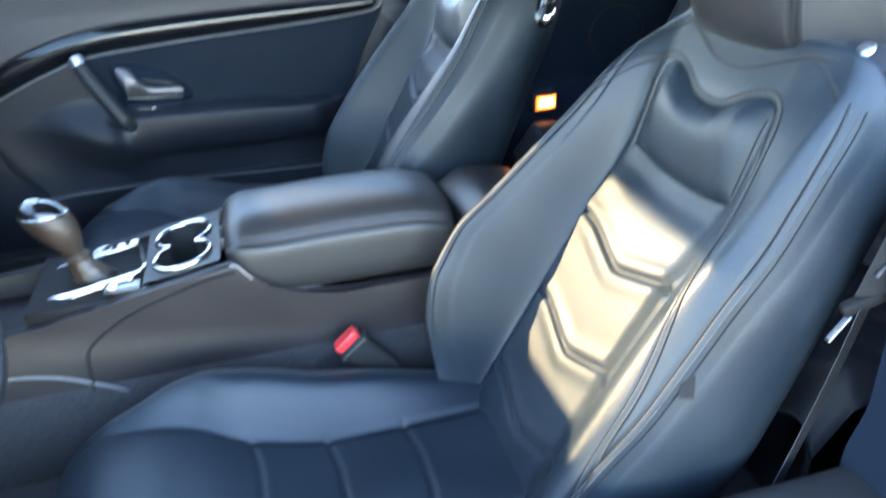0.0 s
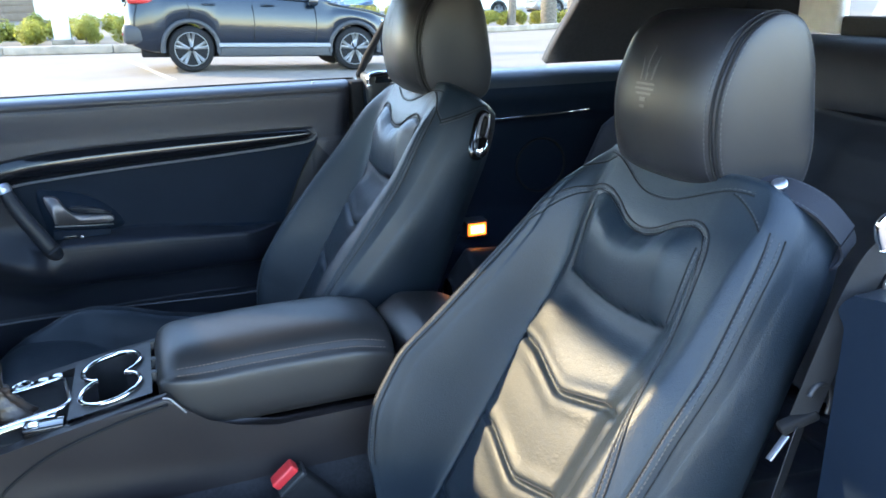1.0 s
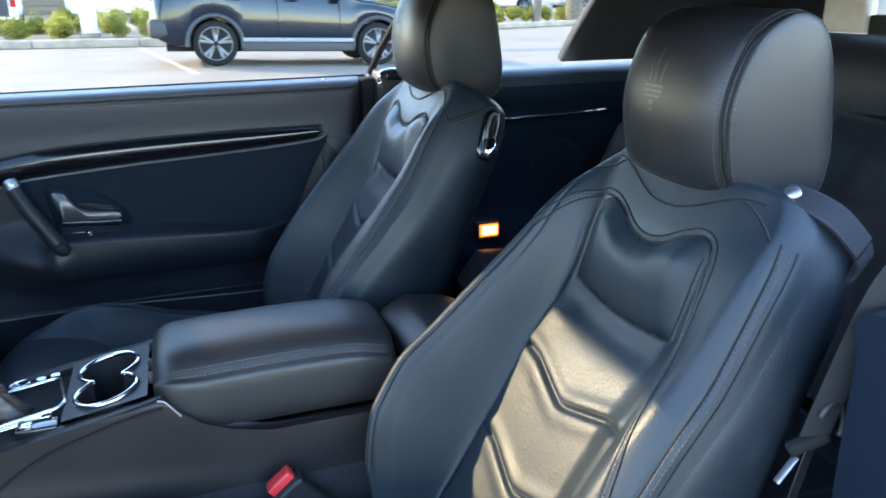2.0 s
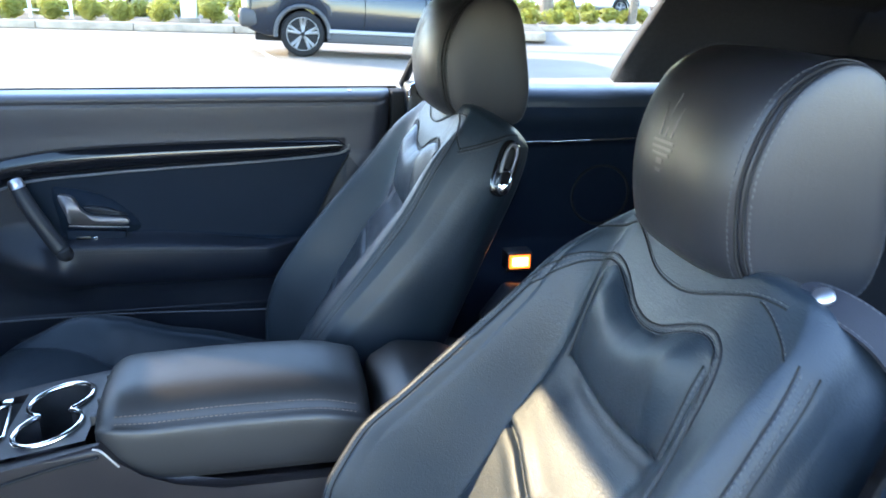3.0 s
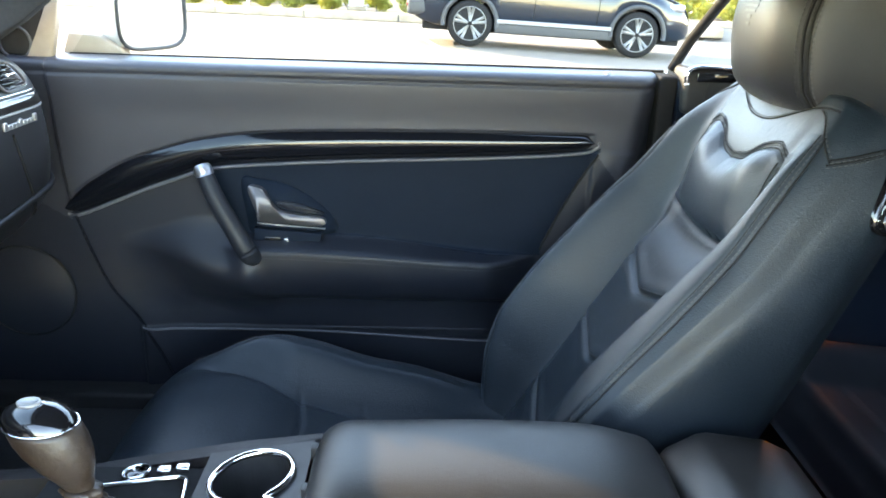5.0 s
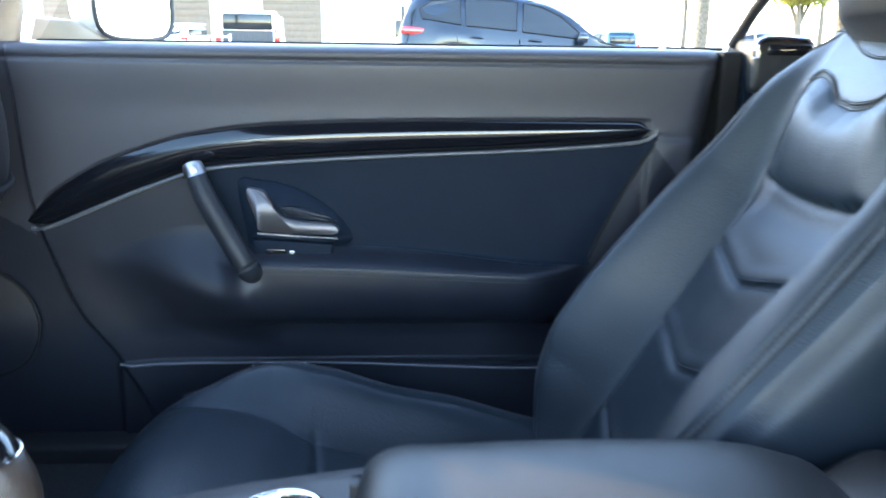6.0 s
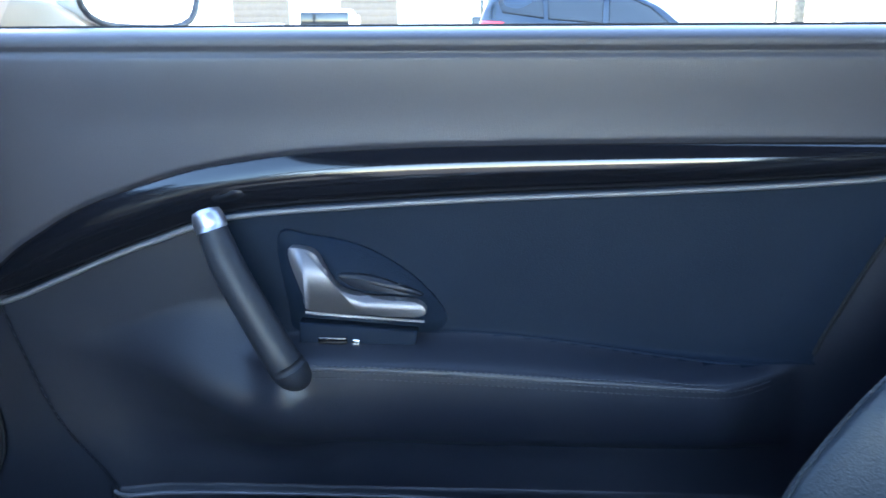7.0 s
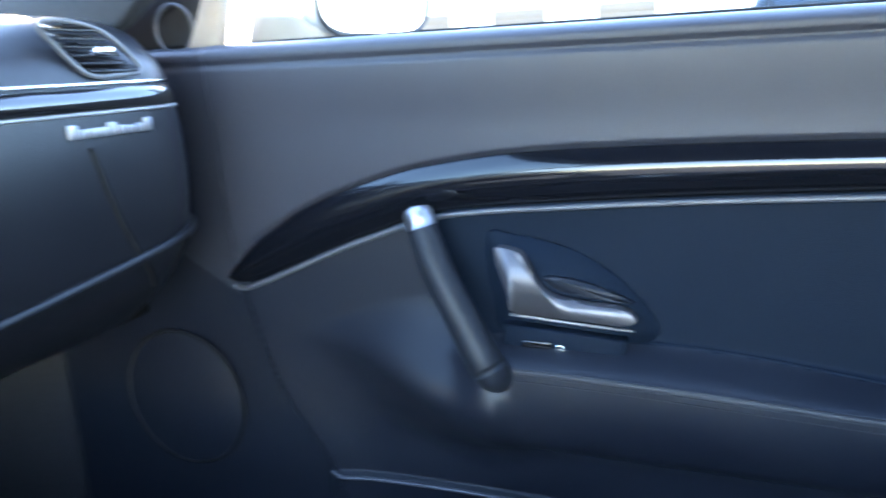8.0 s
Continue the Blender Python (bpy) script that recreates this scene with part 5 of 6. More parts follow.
def build_wheel():
    w = thing("steering_wheel", (-0.42, -0.41, 0.50), "black leather steering wheel", "steering wheel")
    c = Vector((-0.475, -0.41, 0.700))
    ax = Vector((1.0, 0.0, 0.42)).normalized()
    u = Vector((0, 1, 0))
    v = ax.cross(u)
    R = 0.185
    part("rim", tube_mesh([c + (u * math.cos(t) + v * math.sin(t)) * R for t in np.linspace(0, 2 * math.pi, 72, endpoint=False)], 0.0165, 14, closed=True), LEATHER_SMOOTH, w)
    hub = [[c + ax * h + (u * math.cos(t) + v * math.sin(t)) * r for t in np.linspace(0, 2 * math.pi, 36, endpoint=False)] for r, h in ((0.085, -0.05), (0.085, -0.01), (0.075, 0.008), (0.04, 0.016), (0.002, 0.018))]
    part("hub", grid_mesh(hub, wrap_v=True, caps=True), LEATHER_SMOOTH, w)
    for t in (0, math.pi, -math.pi / 2):
        e = u * math.cos(t) + v * math.sin(t)
        part("spoke", tube_mesh([c + e * 0.07 - ax * 0.01, c + e * 0.13 - ax * 0.008, c + e * 0.18], 0.016, 10), SATIN_TRIM, w)
    part("column", tube_mesh([c - ax * 0.04, c - ax * 0.30], 0.045, 20), PLASTIC, w)
    return w


build_wheel()


# ---------------------------------------------------------------- belts and small seat fittings
def strip_mesh(points, across, width, thick=0.0014, rounded=False):
    """A flat strap along points; across gives its width direction at each one."""
    rows = []
    for k, (q, a) in enumerate(zip(points, across)):
        q, a = Vector(q), Vector(a).normalized()
        d = (Vector(points[min(k + 1, len(points) - 1)]) - Vector(points[max(k - 1, 0)])).normalized()
        nrm = d.cross(a).normalized()
        if rounded:
            a = a * math.sqrt(max(0.02, 1 - max(0.0, 1 - k / 6) ** 2))
        rows.append([q - a * width / 2 - nrm * thick / 2, q + a * width / 2 - nrm * thick / 2, q + a * width / 2 + nrm * thick / 2, q - a * width / 2 + nrm * thick / 2])
    me = grid_mesh(rows, wrap_v=True, caps=True)
    me.polygons.foreach_set("use_smooth", [False] * len(me.polygons))
    return me


def build_driver_belt():
    b = thing("seat_belt", (0.75, -0.70, 0.25), "black seat belt with its metal tongue hanging beside the seat", "seat belt")
    run = spline([(0.794, -0.819, 0.902), (0.752, -0.791, 0.903), (0.727, -0.772, 0.88), (0.715, -0.754, 0.827), (0.697, -0.74, 0.735), (0.685, -0.726, 0.647)], 40)
    acr = [(0.75, -0.55, 0.1) if k < 10 else (0.82, -0.55 + 0.25 * min(1, (k - 10) / 26), 0.05) for k in range(len(run))]
    part("webbing", strip_mesh(run, acr, 0.036), WEBBING, b, "black woven webbing")
    run2 = spline([(0.687, -0.723, 0.633), (0.669, -0.717, 0.531), (0.637, -0.712, 0.402), (0.604, -0.708, 0.286)], 24)
    part("webbing", strip_mesh(run2, [(0.9, 0.35, 0.1)] * len(run2), 0.034), WEBBING, b)
    t = part("tongue_grip", box_mesh(-0.026, 0.026, -0.009, 0.009, -0.008, 0.008, 0.005, turn=pose(0.683, -0.72, 0.634, 0, -28, -20)), RUBBER, b)
    part("tongue", box_mesh(-0.040, 0.0, -0.0048, 0.0048, -0.0016, 0.0016, 0.001, turn=pose(0.668, -0.72, 0.617, 0, -50, 0)), ALUMINIUM, t, "bright steel tongue")
    loop = [Vector((0.697 + 0.020 * math.cos(w), -0.735, 0.662 + 0.030 * math.sin(w))) for w in np.linspace(-0.6, 2.6, 24)]
    part("tongue_loop", tube_mesh(loop, 0.004, 8), PLASTIC, t)
    g = thing("belt_guide", (0.80, -0.76, 0.80), "chrome seat belt guide on the side trim", "belt guide")
    part("guide_bar", tube_mesh(spline([(0.722, -0.770, 0.875), (0.716, -0.766, 0.903), (0.732, -0.777, 0.916), (0.768, -0.802, 0.909), (0.776, -0.808, 0.876)], 30), 0.008, 10), CHROME, g)
    part("guide_foot", box_mesh(0.722, 0.782, -0.82, -0.77, 0.812, 0.842, 0.008), CHROME, g)
    return b


build_driver_belt()


def build_strap(seat_at, s, label):
    """The buttoned leather loop on the outer shoulder that guides the belt."""
    o = Vector(seat_at)
    st = thing("belt_strap", o + Vector((0.34, s * 0.20, 0.50)), label, "leather strap")
    pts = spline([(0.312, s * 0.168, 0.527), (0.335, s * 0.201, 0.522), (0.362, s * 0.231, 0.502), (0.386, s * 0.252, 0.468)], 36)
    cross = (0.75, s * -0.25, 0.45)
    part("strap", strip_mesh([o + q for q in pts], [cross] * len(pts), 0.038, 0.005, True), STRAP_LEATHER, st)
    edge = Vector(cross).normalized()
    for side in (-1, 1):
        part("strap_seam", stitch_mesh([o + q + edge * (0.0165 * side) + Vector((-0.3, s * 0.2, 0.9)) * 0.0028 for q in pts[5:]], 0.0008), THREAD, st)
    under = spline([(0.386, s * 0.252, 0.465), (0.390, s * 0.254, 0.448), (0.380, s * 0.248, 0.434), (0.365, s * 0.240, 0.440)], 18)
    part("strap_fold", strip_mesh([o + q for q in under], [cross] * len(under), 0.036, 0.004), STRAP_LEATHER, st)
    c = o + Vector((0.326, s * 0.190, 0.5295))
    nrm = Vector((-0.45, s * 0.30, 0.84)).normalized()
    a = nrm.orthogonal().normalized()
    b = nrm.cross(a)
    rows = [[c + nrm * h + (a * math.cos(w) + b * math.sin(w)) * r for w in np.linspace(0, 2 * math.pi, 24, endpoint=False)] for r, h in ((0.0105, -0.002), (0.0105, 0.001), (0.008, 0.003), (0.001, 0.0036))]
    part("snap", grid_mesh(rows, wrap_v=True, caps=True), ALUMINIUM, st, "bright metal snap")
    return st


build_strap(DRIVER_AT, -1, "black leather belt strap with a metal snap")


def build_lever():
    """The chrome seat-tip lever in its oval recess on the inner shoulder of the passenger seat."""
    s = thing("seat_lever", (0.64, 0.185, 0.80), "chrome seat tip lever in an oval plate", "seat lever")
    c = Vector((0.632, 0.171, 0.866))
    up = Vector((0.36, 0.26, 0.89)).normalized()
    out = Vector((0.22, -0.95, 0.20))
    nrm = (out - up * out.dot(up)).normalized()
    side = up.cross(nrm)
    def oval(rl, rs, lift, shift=0.0, n=40, power=0.72):
        pts = []
        for w in np.linspace(0, 2 * math.pi, n, endpoint=False):
            sn, cs = math.sin(w), math.cos(w)
            pts.append(c + nrm * lift + up * (shift + rl * math.copysign(abs(sn) ** power, sn)) + side * (rs * math.copysign(abs(cs) ** power, cs)))
        return pts
    part("lever_plate", grid_mesh([oval(0.056, 0.023, -0.020), oval(0.056, 0.023, 0.001), oval(0.050, 0.018, 0.004), oval(0.001, 0.001, 0.003)], wrap_v=True, caps=True), GLOSS_BLACK, s, "dark oval lever plate")
    part("lever_ring", tube_mesh(oval(0.030, 0.0115, 0.006, 0.016), 0.0036, 8, closed=True), HANDLE_METAL, s, "satin metal loop")
    part("lever_slot", tube_mesh([c + nrm * 0.004 + up * 0.038, c + nrm * 0.004 - up * 0.002], 0.006, 10), RUBBER, s)
    ball = spline([c + nrm * 0.006 - up * 0.008, c + nrm * 0.014 - up * 0.020, c + nrm * 0.018 - up * 0.034, c + nrm * 0.012 - up * 0.050], 20)
    part("lever", tube_mesh(ball, 0.01, 14, radii=[0.0135 * math.sqrt(max(0.05, 1 - (2 * k / (len(ball) - 1) - 1) ** 4)) for k in range(len(ball))]), CHROME, s, "bright chrome lever")
    return s


build_lever()


def build_buckle():
    b = thing("belt_buckle", (0.12, -0.20, 0.27), "black belt buckle with a red release button", "belt buckle")
    m = pose(0.110, -0.185, 0.352, 0, -40, 0)
    part("stalk", box_mesh(-0.020, 0.020, -0.011, 0.011, -0.18, 0.0, 0.008, turn=m), RUBBER, b)
    part("buckle_head", box_mesh(-0.029, 0.029, -0.018, 0.018, -0.10, 0.012, 0.008, turn=m), RUBBER, b)
    part("buckle_rim", box_mesh(-0.030, 0.030, -0.019, 0.019, -0.004, 0.006, 0.003, turn=m), PLASTIC, b)
    part("release_button", box_mesh(-0.025, 0.025, -0.014, 0.014, 0.010, 0.028, 0.004, turn=m), RED_PLASTIC, b, "red release button")
    return b


build_buckle()


def build_tag():
    t = thing("seat_tag", (0.47, -0.70, 0.52), "small black sewn tag on the driver seat's outer seam", "tag")
    o = Vector((DRIVER_AT[0], DRIVER_AT[1] - 0.020, DRIVER_AT[2]))
    c = o + on_back(-(float(BACK_W(0.172)) + FORM["wide"] - 0.006), 0.172, 0.0)
    part("tag_cloth", box_mesh(-0.003, 0.003, -0.009, 0.009, -0.017, 0.017, 0.0015, turn=pose(c.x, c.y, c.z, 0, 32, 60)), RUBBER, t)


build_tag()


def build_rear_buckle():
    b = thing("belt_buckle", (0.95, 0.46, 0.40), "rear belt buckle with a red button on the seat cushion", "belt buckle")
    m = pose(0.955, 0.465, 0.395, 0, 60, 70)
    part("buckle_head", box_mesh(-0.012, 0.012, -0.020, 0.020, -0.03, 0.03, 0.005, turn=m), PLASTIC, b)
    part("release_button", box_mesh(-0.0135, -0.010, -0.014, 0.014, 0.008, 0.028, 0.001, turn=m), RED_PLASTIC, b, "red release button")


build_rear_buckle()


# ---------------------------------------------------------------- rear seats
def build_rear_seat(s, label):
    r = thing("rear_seat", (1.15, s * 0.36, 0.18), label, "rear seat", "rear seats")
    def pad():
        us = np.linspace(-1, 1, 40)
        rows = []
        for t in np.linspace(0, 1, 50):
            row = []
            for u in us:
                side = 0.05 * float(smoothstep(0.55, 0.85, abs(u))) - 0.05 * float(smoothstep(0.9, 1.0, abs(u)))
                rib = -0.008 * math.exp(-((t * 5 % 1) - 0.5) ** 2 / 0.003) * (abs(u) < 0.5)
                row.append((t, u, side + rib))
            rows.append(row)
        return rows
    back = [[(1.10 + 0.20 * t - h * 0.9 + 0.05 * max(0, t - 0.9) * 8, s * 0.37 + u * 0.29, 0.40 + (0.40 if s > 0 else 0.50) * t + h * 0.3) for t, u, h in row] for row in pad()]
    cush = [[(1.14 - 0.42 * t, s * 0.37 + u * 0.29, 0.36 + 0.04 * t - 0.12 * max(0, t - 0.85) * 5 + h) for t, u, h in row] for row in pad()]
    def solid(front, off):
        off = Vector(off)
        nu, nv = len(front), len(front[0])
        verts = [Vector(q) for row in front for q in row] + [Vector(q) + off for row in front for q in row]
        o = nu * nv
        faces = grid_faces(nu, nv) + [f[::-1] for f in grid_faces(nu, nv, start=o)]
        rim = [i * nv for i in range(nu)] + [(nu - 1) * nv + j for j in range(1, nv)] + [i * nv + nv - 1 for i in range(nu - 2, -1, -1)] + [j for j in range(nv - 2, 0, -1)]
        for k in range(len(rim)):
            a, b = rim[k], rim[(k + 1) % len(rim)]
            faces.append((a, b, b + o, a + o))
        return mesh_data(verts, faces)
    part("backrest", solid(back, (0.12, 0, -0.02)), REAR_SHADED_LEATHER, r)
    part("cushion", solid(cush, (0.0, 0, -0.16)), REAR_SHADED_LEATHER, r)
    return r


build_rear_seat(1, "black leather rear bucket seat on the passenger side")
build_rear_seat(-1, "black leather rear bucket seat behind the driver")


def build_anchor():
    a = thing("belt_outlet", (0.59, 0.80, 0.90), "gloss black belt outlet with a chrome edge", "belt outlet")
    part("outlet_block", box_mesh(0.548, 0.66, 0.775, 0.862, 0.860, 0.952, 0.012), PLASTIC, a)
    ring = spline([(0.552, 0.773, 0.920), (0.553, 0.773, 0.945), (0.58, 0.775, 0.953), (0.645, 0.778, 0.950)], 24)
    part("outlet_edge", tube_mesh(ring, 0.006, 8), CHROME, a)
    part("outlet_slot", box_mesh(0.57, 0.65, 0.771, 0.776, 0.925, 0.943, 0.002), GLOSS_BLACK, a)
    run = spline([(0.62, 0.775, 0.93), (0.60, 0.772, 0.80), (0.585, 0.770, 0.60), (0.58, 0.765, 0.35), (0.58, 0.755, 0.22)], 24)
    part("webbing", strip_mesh(run, [(1, 0, 0)] * len(run), 0.047), WEBBING, a)
    return a


build_anchor()


# ---------------------------------------------------------------- outside
ASPHALT = material("pale_concrete_paving", (0.20, 0.157, 0.122), 0.9, noise_scale=0.8, colour2=(0.16, 0.127, 0.10), bump=0.5, bump_scale=60, bump_dist=0.01)
KERB = material("kerb_concrete", (0.36, 0.29, 0.22), 0.9, noise_scale=3, noise_mix=0.35, bump=0.4, bump_scale=40, bump_dist=0.01)
SOIL = material("planting_bed", (0.16, 0.12, 0.08), 0.95, noise_scale=2, noise_mix=0.5)
LINE = material("worn_road_paint", (0.42, 0.37, 0.31), 0.8, noise_scale=12, noise_mix=0.2)
LEAF = material("green_leaves", (0.10, 0.12, 0.02), 0.6, noise_scale=9, colour2=(0.26, 0.24, 0.04), bump=0.0)
ln, ll = LEAF.node_tree.nodes, LEAF.node_tree.links
shine_through = ln.new("ShaderNodeBsdfTranslucent")
shine_through.inputs[0].default_value = (0.42, 0.40, 0.06, 1)
leaf_mix = ln.new("ShaderNodeMixShader")
leaf_mix.inputs[0].default_value = 0.45
ll.new(ln["Principled BSDF"].outputs[0], leaf_mix.inputs[1])
ll.new(shine_through.outputs[0], leaf_mix.inputs[2])
ll.new(leaf_mix.outputs[0], ln["Material Output"].inputs[0])
BARK = material("grey_bark", (0.16, 0.13, 0.10), 0.9, noise_scale=14, noise_mix=0.5, bump=0.6, bump_scale=30, bump_dist=0.02)
SUV_PAINT = material("dark_blue_paint", (0.003, 0.009, 0.018), 0.15, spec=0.3, metal=0.0, coat=0.5, noise_scale=250, noise_mix=0.1)
CLADDING = material("grey_cladding", (0.035, 0.036, 0.04), 0.6, noise_scale=60, noise_mix=0.2)
DARK_GLASS = material("tinted_glass", (0.012, 0.015, 0.018), 0.06, spec=0.3, coat=0.2, noise_scale=2, noise_mix=0.1)
WHITE_PAINT = material("white_paint", (0.8, 0.8, 0.79), 0.3, coat=0.6, noise_scale=3, noise_mix=0.05)
RENDER_WALL = material("pale_stucco", (0.72, 0.68, 0.61), 0.9, noise_scale=1.2, noise_mix=0.1, bump=0.3, bump_scale=40, bump_dist=0.01)
TAN_DOOR = material("tan_shutter", (0.16, 0.115, 0.08), 0.7, noise_scale=4, noise_mix=0.15)
RED_LENS = material("red_lens", (0.45, 0.02, 0.02), 0.15, coat=1.0, noise_scale=30, noise_mix=0.2)
GREY_MOULD = material("grey_moulding", (0.22, 0.22, 0.23), 0.5, noise_scale=40, noise_mix=0.1)
RIM_METAL = material("silver_alloy", (0.20, 0.20, 0.20), 0.45, metal=0.45, noise_scale=40, noise_mix=0.1)

RISE = 0.06


def ground_height(x, y):
    """The lot rises towards the kerb and dips to a drain under the parked SUV."""
    dip = 0.0376 * np.clip(x - 0.70, 0, 3.0) * (1 - smoothstep(5, 10, x)) * smoothstep(8, 10, y) * (1 - smoothstep(15, 17, y))
    return RISE * smoothstep(4, 10, y) - dip


gx = np.concatenate([[-300, -100, -30], np.linspace(-10, 14, 61), [30, 100, 300]])
gy = np.concatenate([[-300, -100, -30], np.linspace(-6, 20, 66), [30, 100, 300]])
mx, my = np.meshgrid(gx, gy, indexing="ij")
structure("ground", grid_mesh(np.stack([mx, my, ground_height(mx, my)], -1)), ASPHALT, "pale sunlit concrete car park", "ground")

KERB_DIR = Vector((1.0, -0.30, 0)).normalized()
KERB_AT = Vector((-1.0, 17.9, RISE))
KERB_TURN = Matrix.Translation(KERB_AT) @ Euler((0, 0, math.atan2(KERB_DIR.y, KERB_DIR.x))).to_matrix().to_4x4()


def build_kerb():
    k = thing("kerb", KERB_AT, "pale concrete kerb of the planted bed", "kerb", kind="structure")
    k.matrix_world = KERB_TURN
    for i in range(14):
        x = -26 + 2.4 * i
        part("kerb_stone", box_mesh(x, x + 2.385, 0, 0.3, 0, 0.19, 0.03), KERB, k, local=True)
    bed = thing("planting_bed", KERB_AT, "bare soil bed behind the kerb", "planting bed", kind="structure")
    bed.matrix_world = KERB_TURN
    part("soil", box_mesh(-26, 7.6, 0.3, 5.0, 0, 0.16, 0.01), SOIL, bed, local=True)


build_kerb()


def leaf_cloud(n, radius, flat=0.85, leaf=0.05, seed=1, lumps=7):
    """Many small leaf blades spread through an uneven, lumpy crown."""
    rng = random.Random(seed)
    centres = [(Vector((rng.uniform(-1, 1), rng.uniform(-1, 1), rng.uniform(-0.6, 1))).normalized() * radius * rng.uniform(0.25, 0.55), radius * rng.uniform(0.45, 0.68)) for _ in range(lumps)]
    verts, faces = [], []
    for _ in range(n):
        c, r = rng.choice(centres)
        d = Vector((rng.gauss(0, 1), rng.gauss(0, 1), rng.gauss(0, 1))).normalized()
        q = c + d * r * (rng.random() ** 0.25)
        q.z *= flat
        nrm = (d + Vector((rng.uniform(-.7, .7), rng.uniform(-.7, .7), rng.uniform(-.4, .9)))).normalized()
        a = nrm.orthogonal().normalized()
        a = (a * math.cos(rng.random() * 6.28) + nrm.cross(a) * math.sin(rng.random() * 6.28)).normalized()
        b = nrm.cross(a)
        s = leaf * rng.uniform(0.6, 1.3)
        k = len(verts)
        verts += [q - a * s, q + b * s * 0.45 + nrm * s * 0.1, q + a * s, q - b * s * 0.45 + nrm * s * 0.1]
        faces.append((k, k + 1, k + 2, k + 3))
    return mesh_data(verts, faces, False)


def build_bushes():
    meshes = []
    for k in range(3):
        me = leaf_cloud(4200, 0.36, 0.9, 0.030, seed=10 + k)
        me.materials.append(LEAF)
        meshes.append(me)
    rng = random.Random(5)
    for k in range(15):
        x = -13.6 + 1.0 * k + rng.uniform(-0.12, 0.12)
        at = KERB_TURN @ Vector((x, 1.0 + rng.uniform(-0.1, 0.1), 0.16))
        b = thing("round_bush", at, "clipped round yellow-green bush in the bed", "bush", "bushes along the kerb")
        o = new("foliage", meshes[k % 3])
        o.parent = b
        sc = rng.uniform(0.9, 1.15)
        o.scale = (sc, sc, sc)
        o.location = (0, 0, 0.26 * sc)
        o.rotation_euler = (0, 0, rng.random() * 6)
        part("stem", tube_mesh([(0, 0, -0.01), (0.01, 0, 0.2)], 0.02, 8), BARK, b, local=True)


build_bushes()


def wheel_parts(parent, c, side, r=0.355, width=0.22):
    """A tyre with its five-spoke rim; side is the direction the rim faces along y."""
    def loop(rad, y, n=40):
        return [(c[0] + rad * math.cos(w), c[1] + y, c[2] + rad * math.sin(w)) for w in np.linspace(0, 2 * math.pi, n, endpoint=False)]
    h = width / 2
    tyre = part("wheel", grid_mesh([loop(0.255, -h), loop(r - 0.03, -h), loop(r - 0.006, -h * 0.8), loop(r, -h * 0.4), loop(r, h * 0.4), loop(r - 0.006, h * 0.8), loop(r - 0.03, h), loop(0.265, h), loop(0.255, h * 0.7)], wrap_v=True, caps=True), RUBBER, parent, "black tyre", local=True)
    part("rim", grid_mesh([loop(0.262, side * h * 0.95), loop(0.247, side * h * 0.93), loop(0.237, side * h * 0.5), loop(0.05, side * h * 0.45)], wrap_v=True, caps=True), CLADDING, tyre, local=True)
    part("rim_lip", tube_mesh(loop(0.255, side * h * 0.95), 0.009, 8, closed=True), RIM_METAL, tyre, local=True)
    for k in range(5):
        for off in (-0.16, 0.16):
            w = 2 * math.pi * k / 5 + 0.3
            p0 = (c[0] + 0.035 * math.cos(w), c[1] + side * h * 0.86, c[2] + 0.035 * math.sin(w))
            p1 = (c[0] + 0.245 * math.cos(w + off), c[1] + side * h * 0.94, c[2] + 0.245 * math.sin(w + off))
            part("spoke", tube_mesh([p0, p1], 0.0, 8, radii=[0.024, 0.029]), RIM_METAL, tyre, local=True)
    part("hub", tube_mesh([(c[0], c[1] + side * h * 0.6, c[2]), (c[0], c[1] + side * h * 0.98, c[2])], 0.05, 16), RIM_METAL, tyre, local=True)


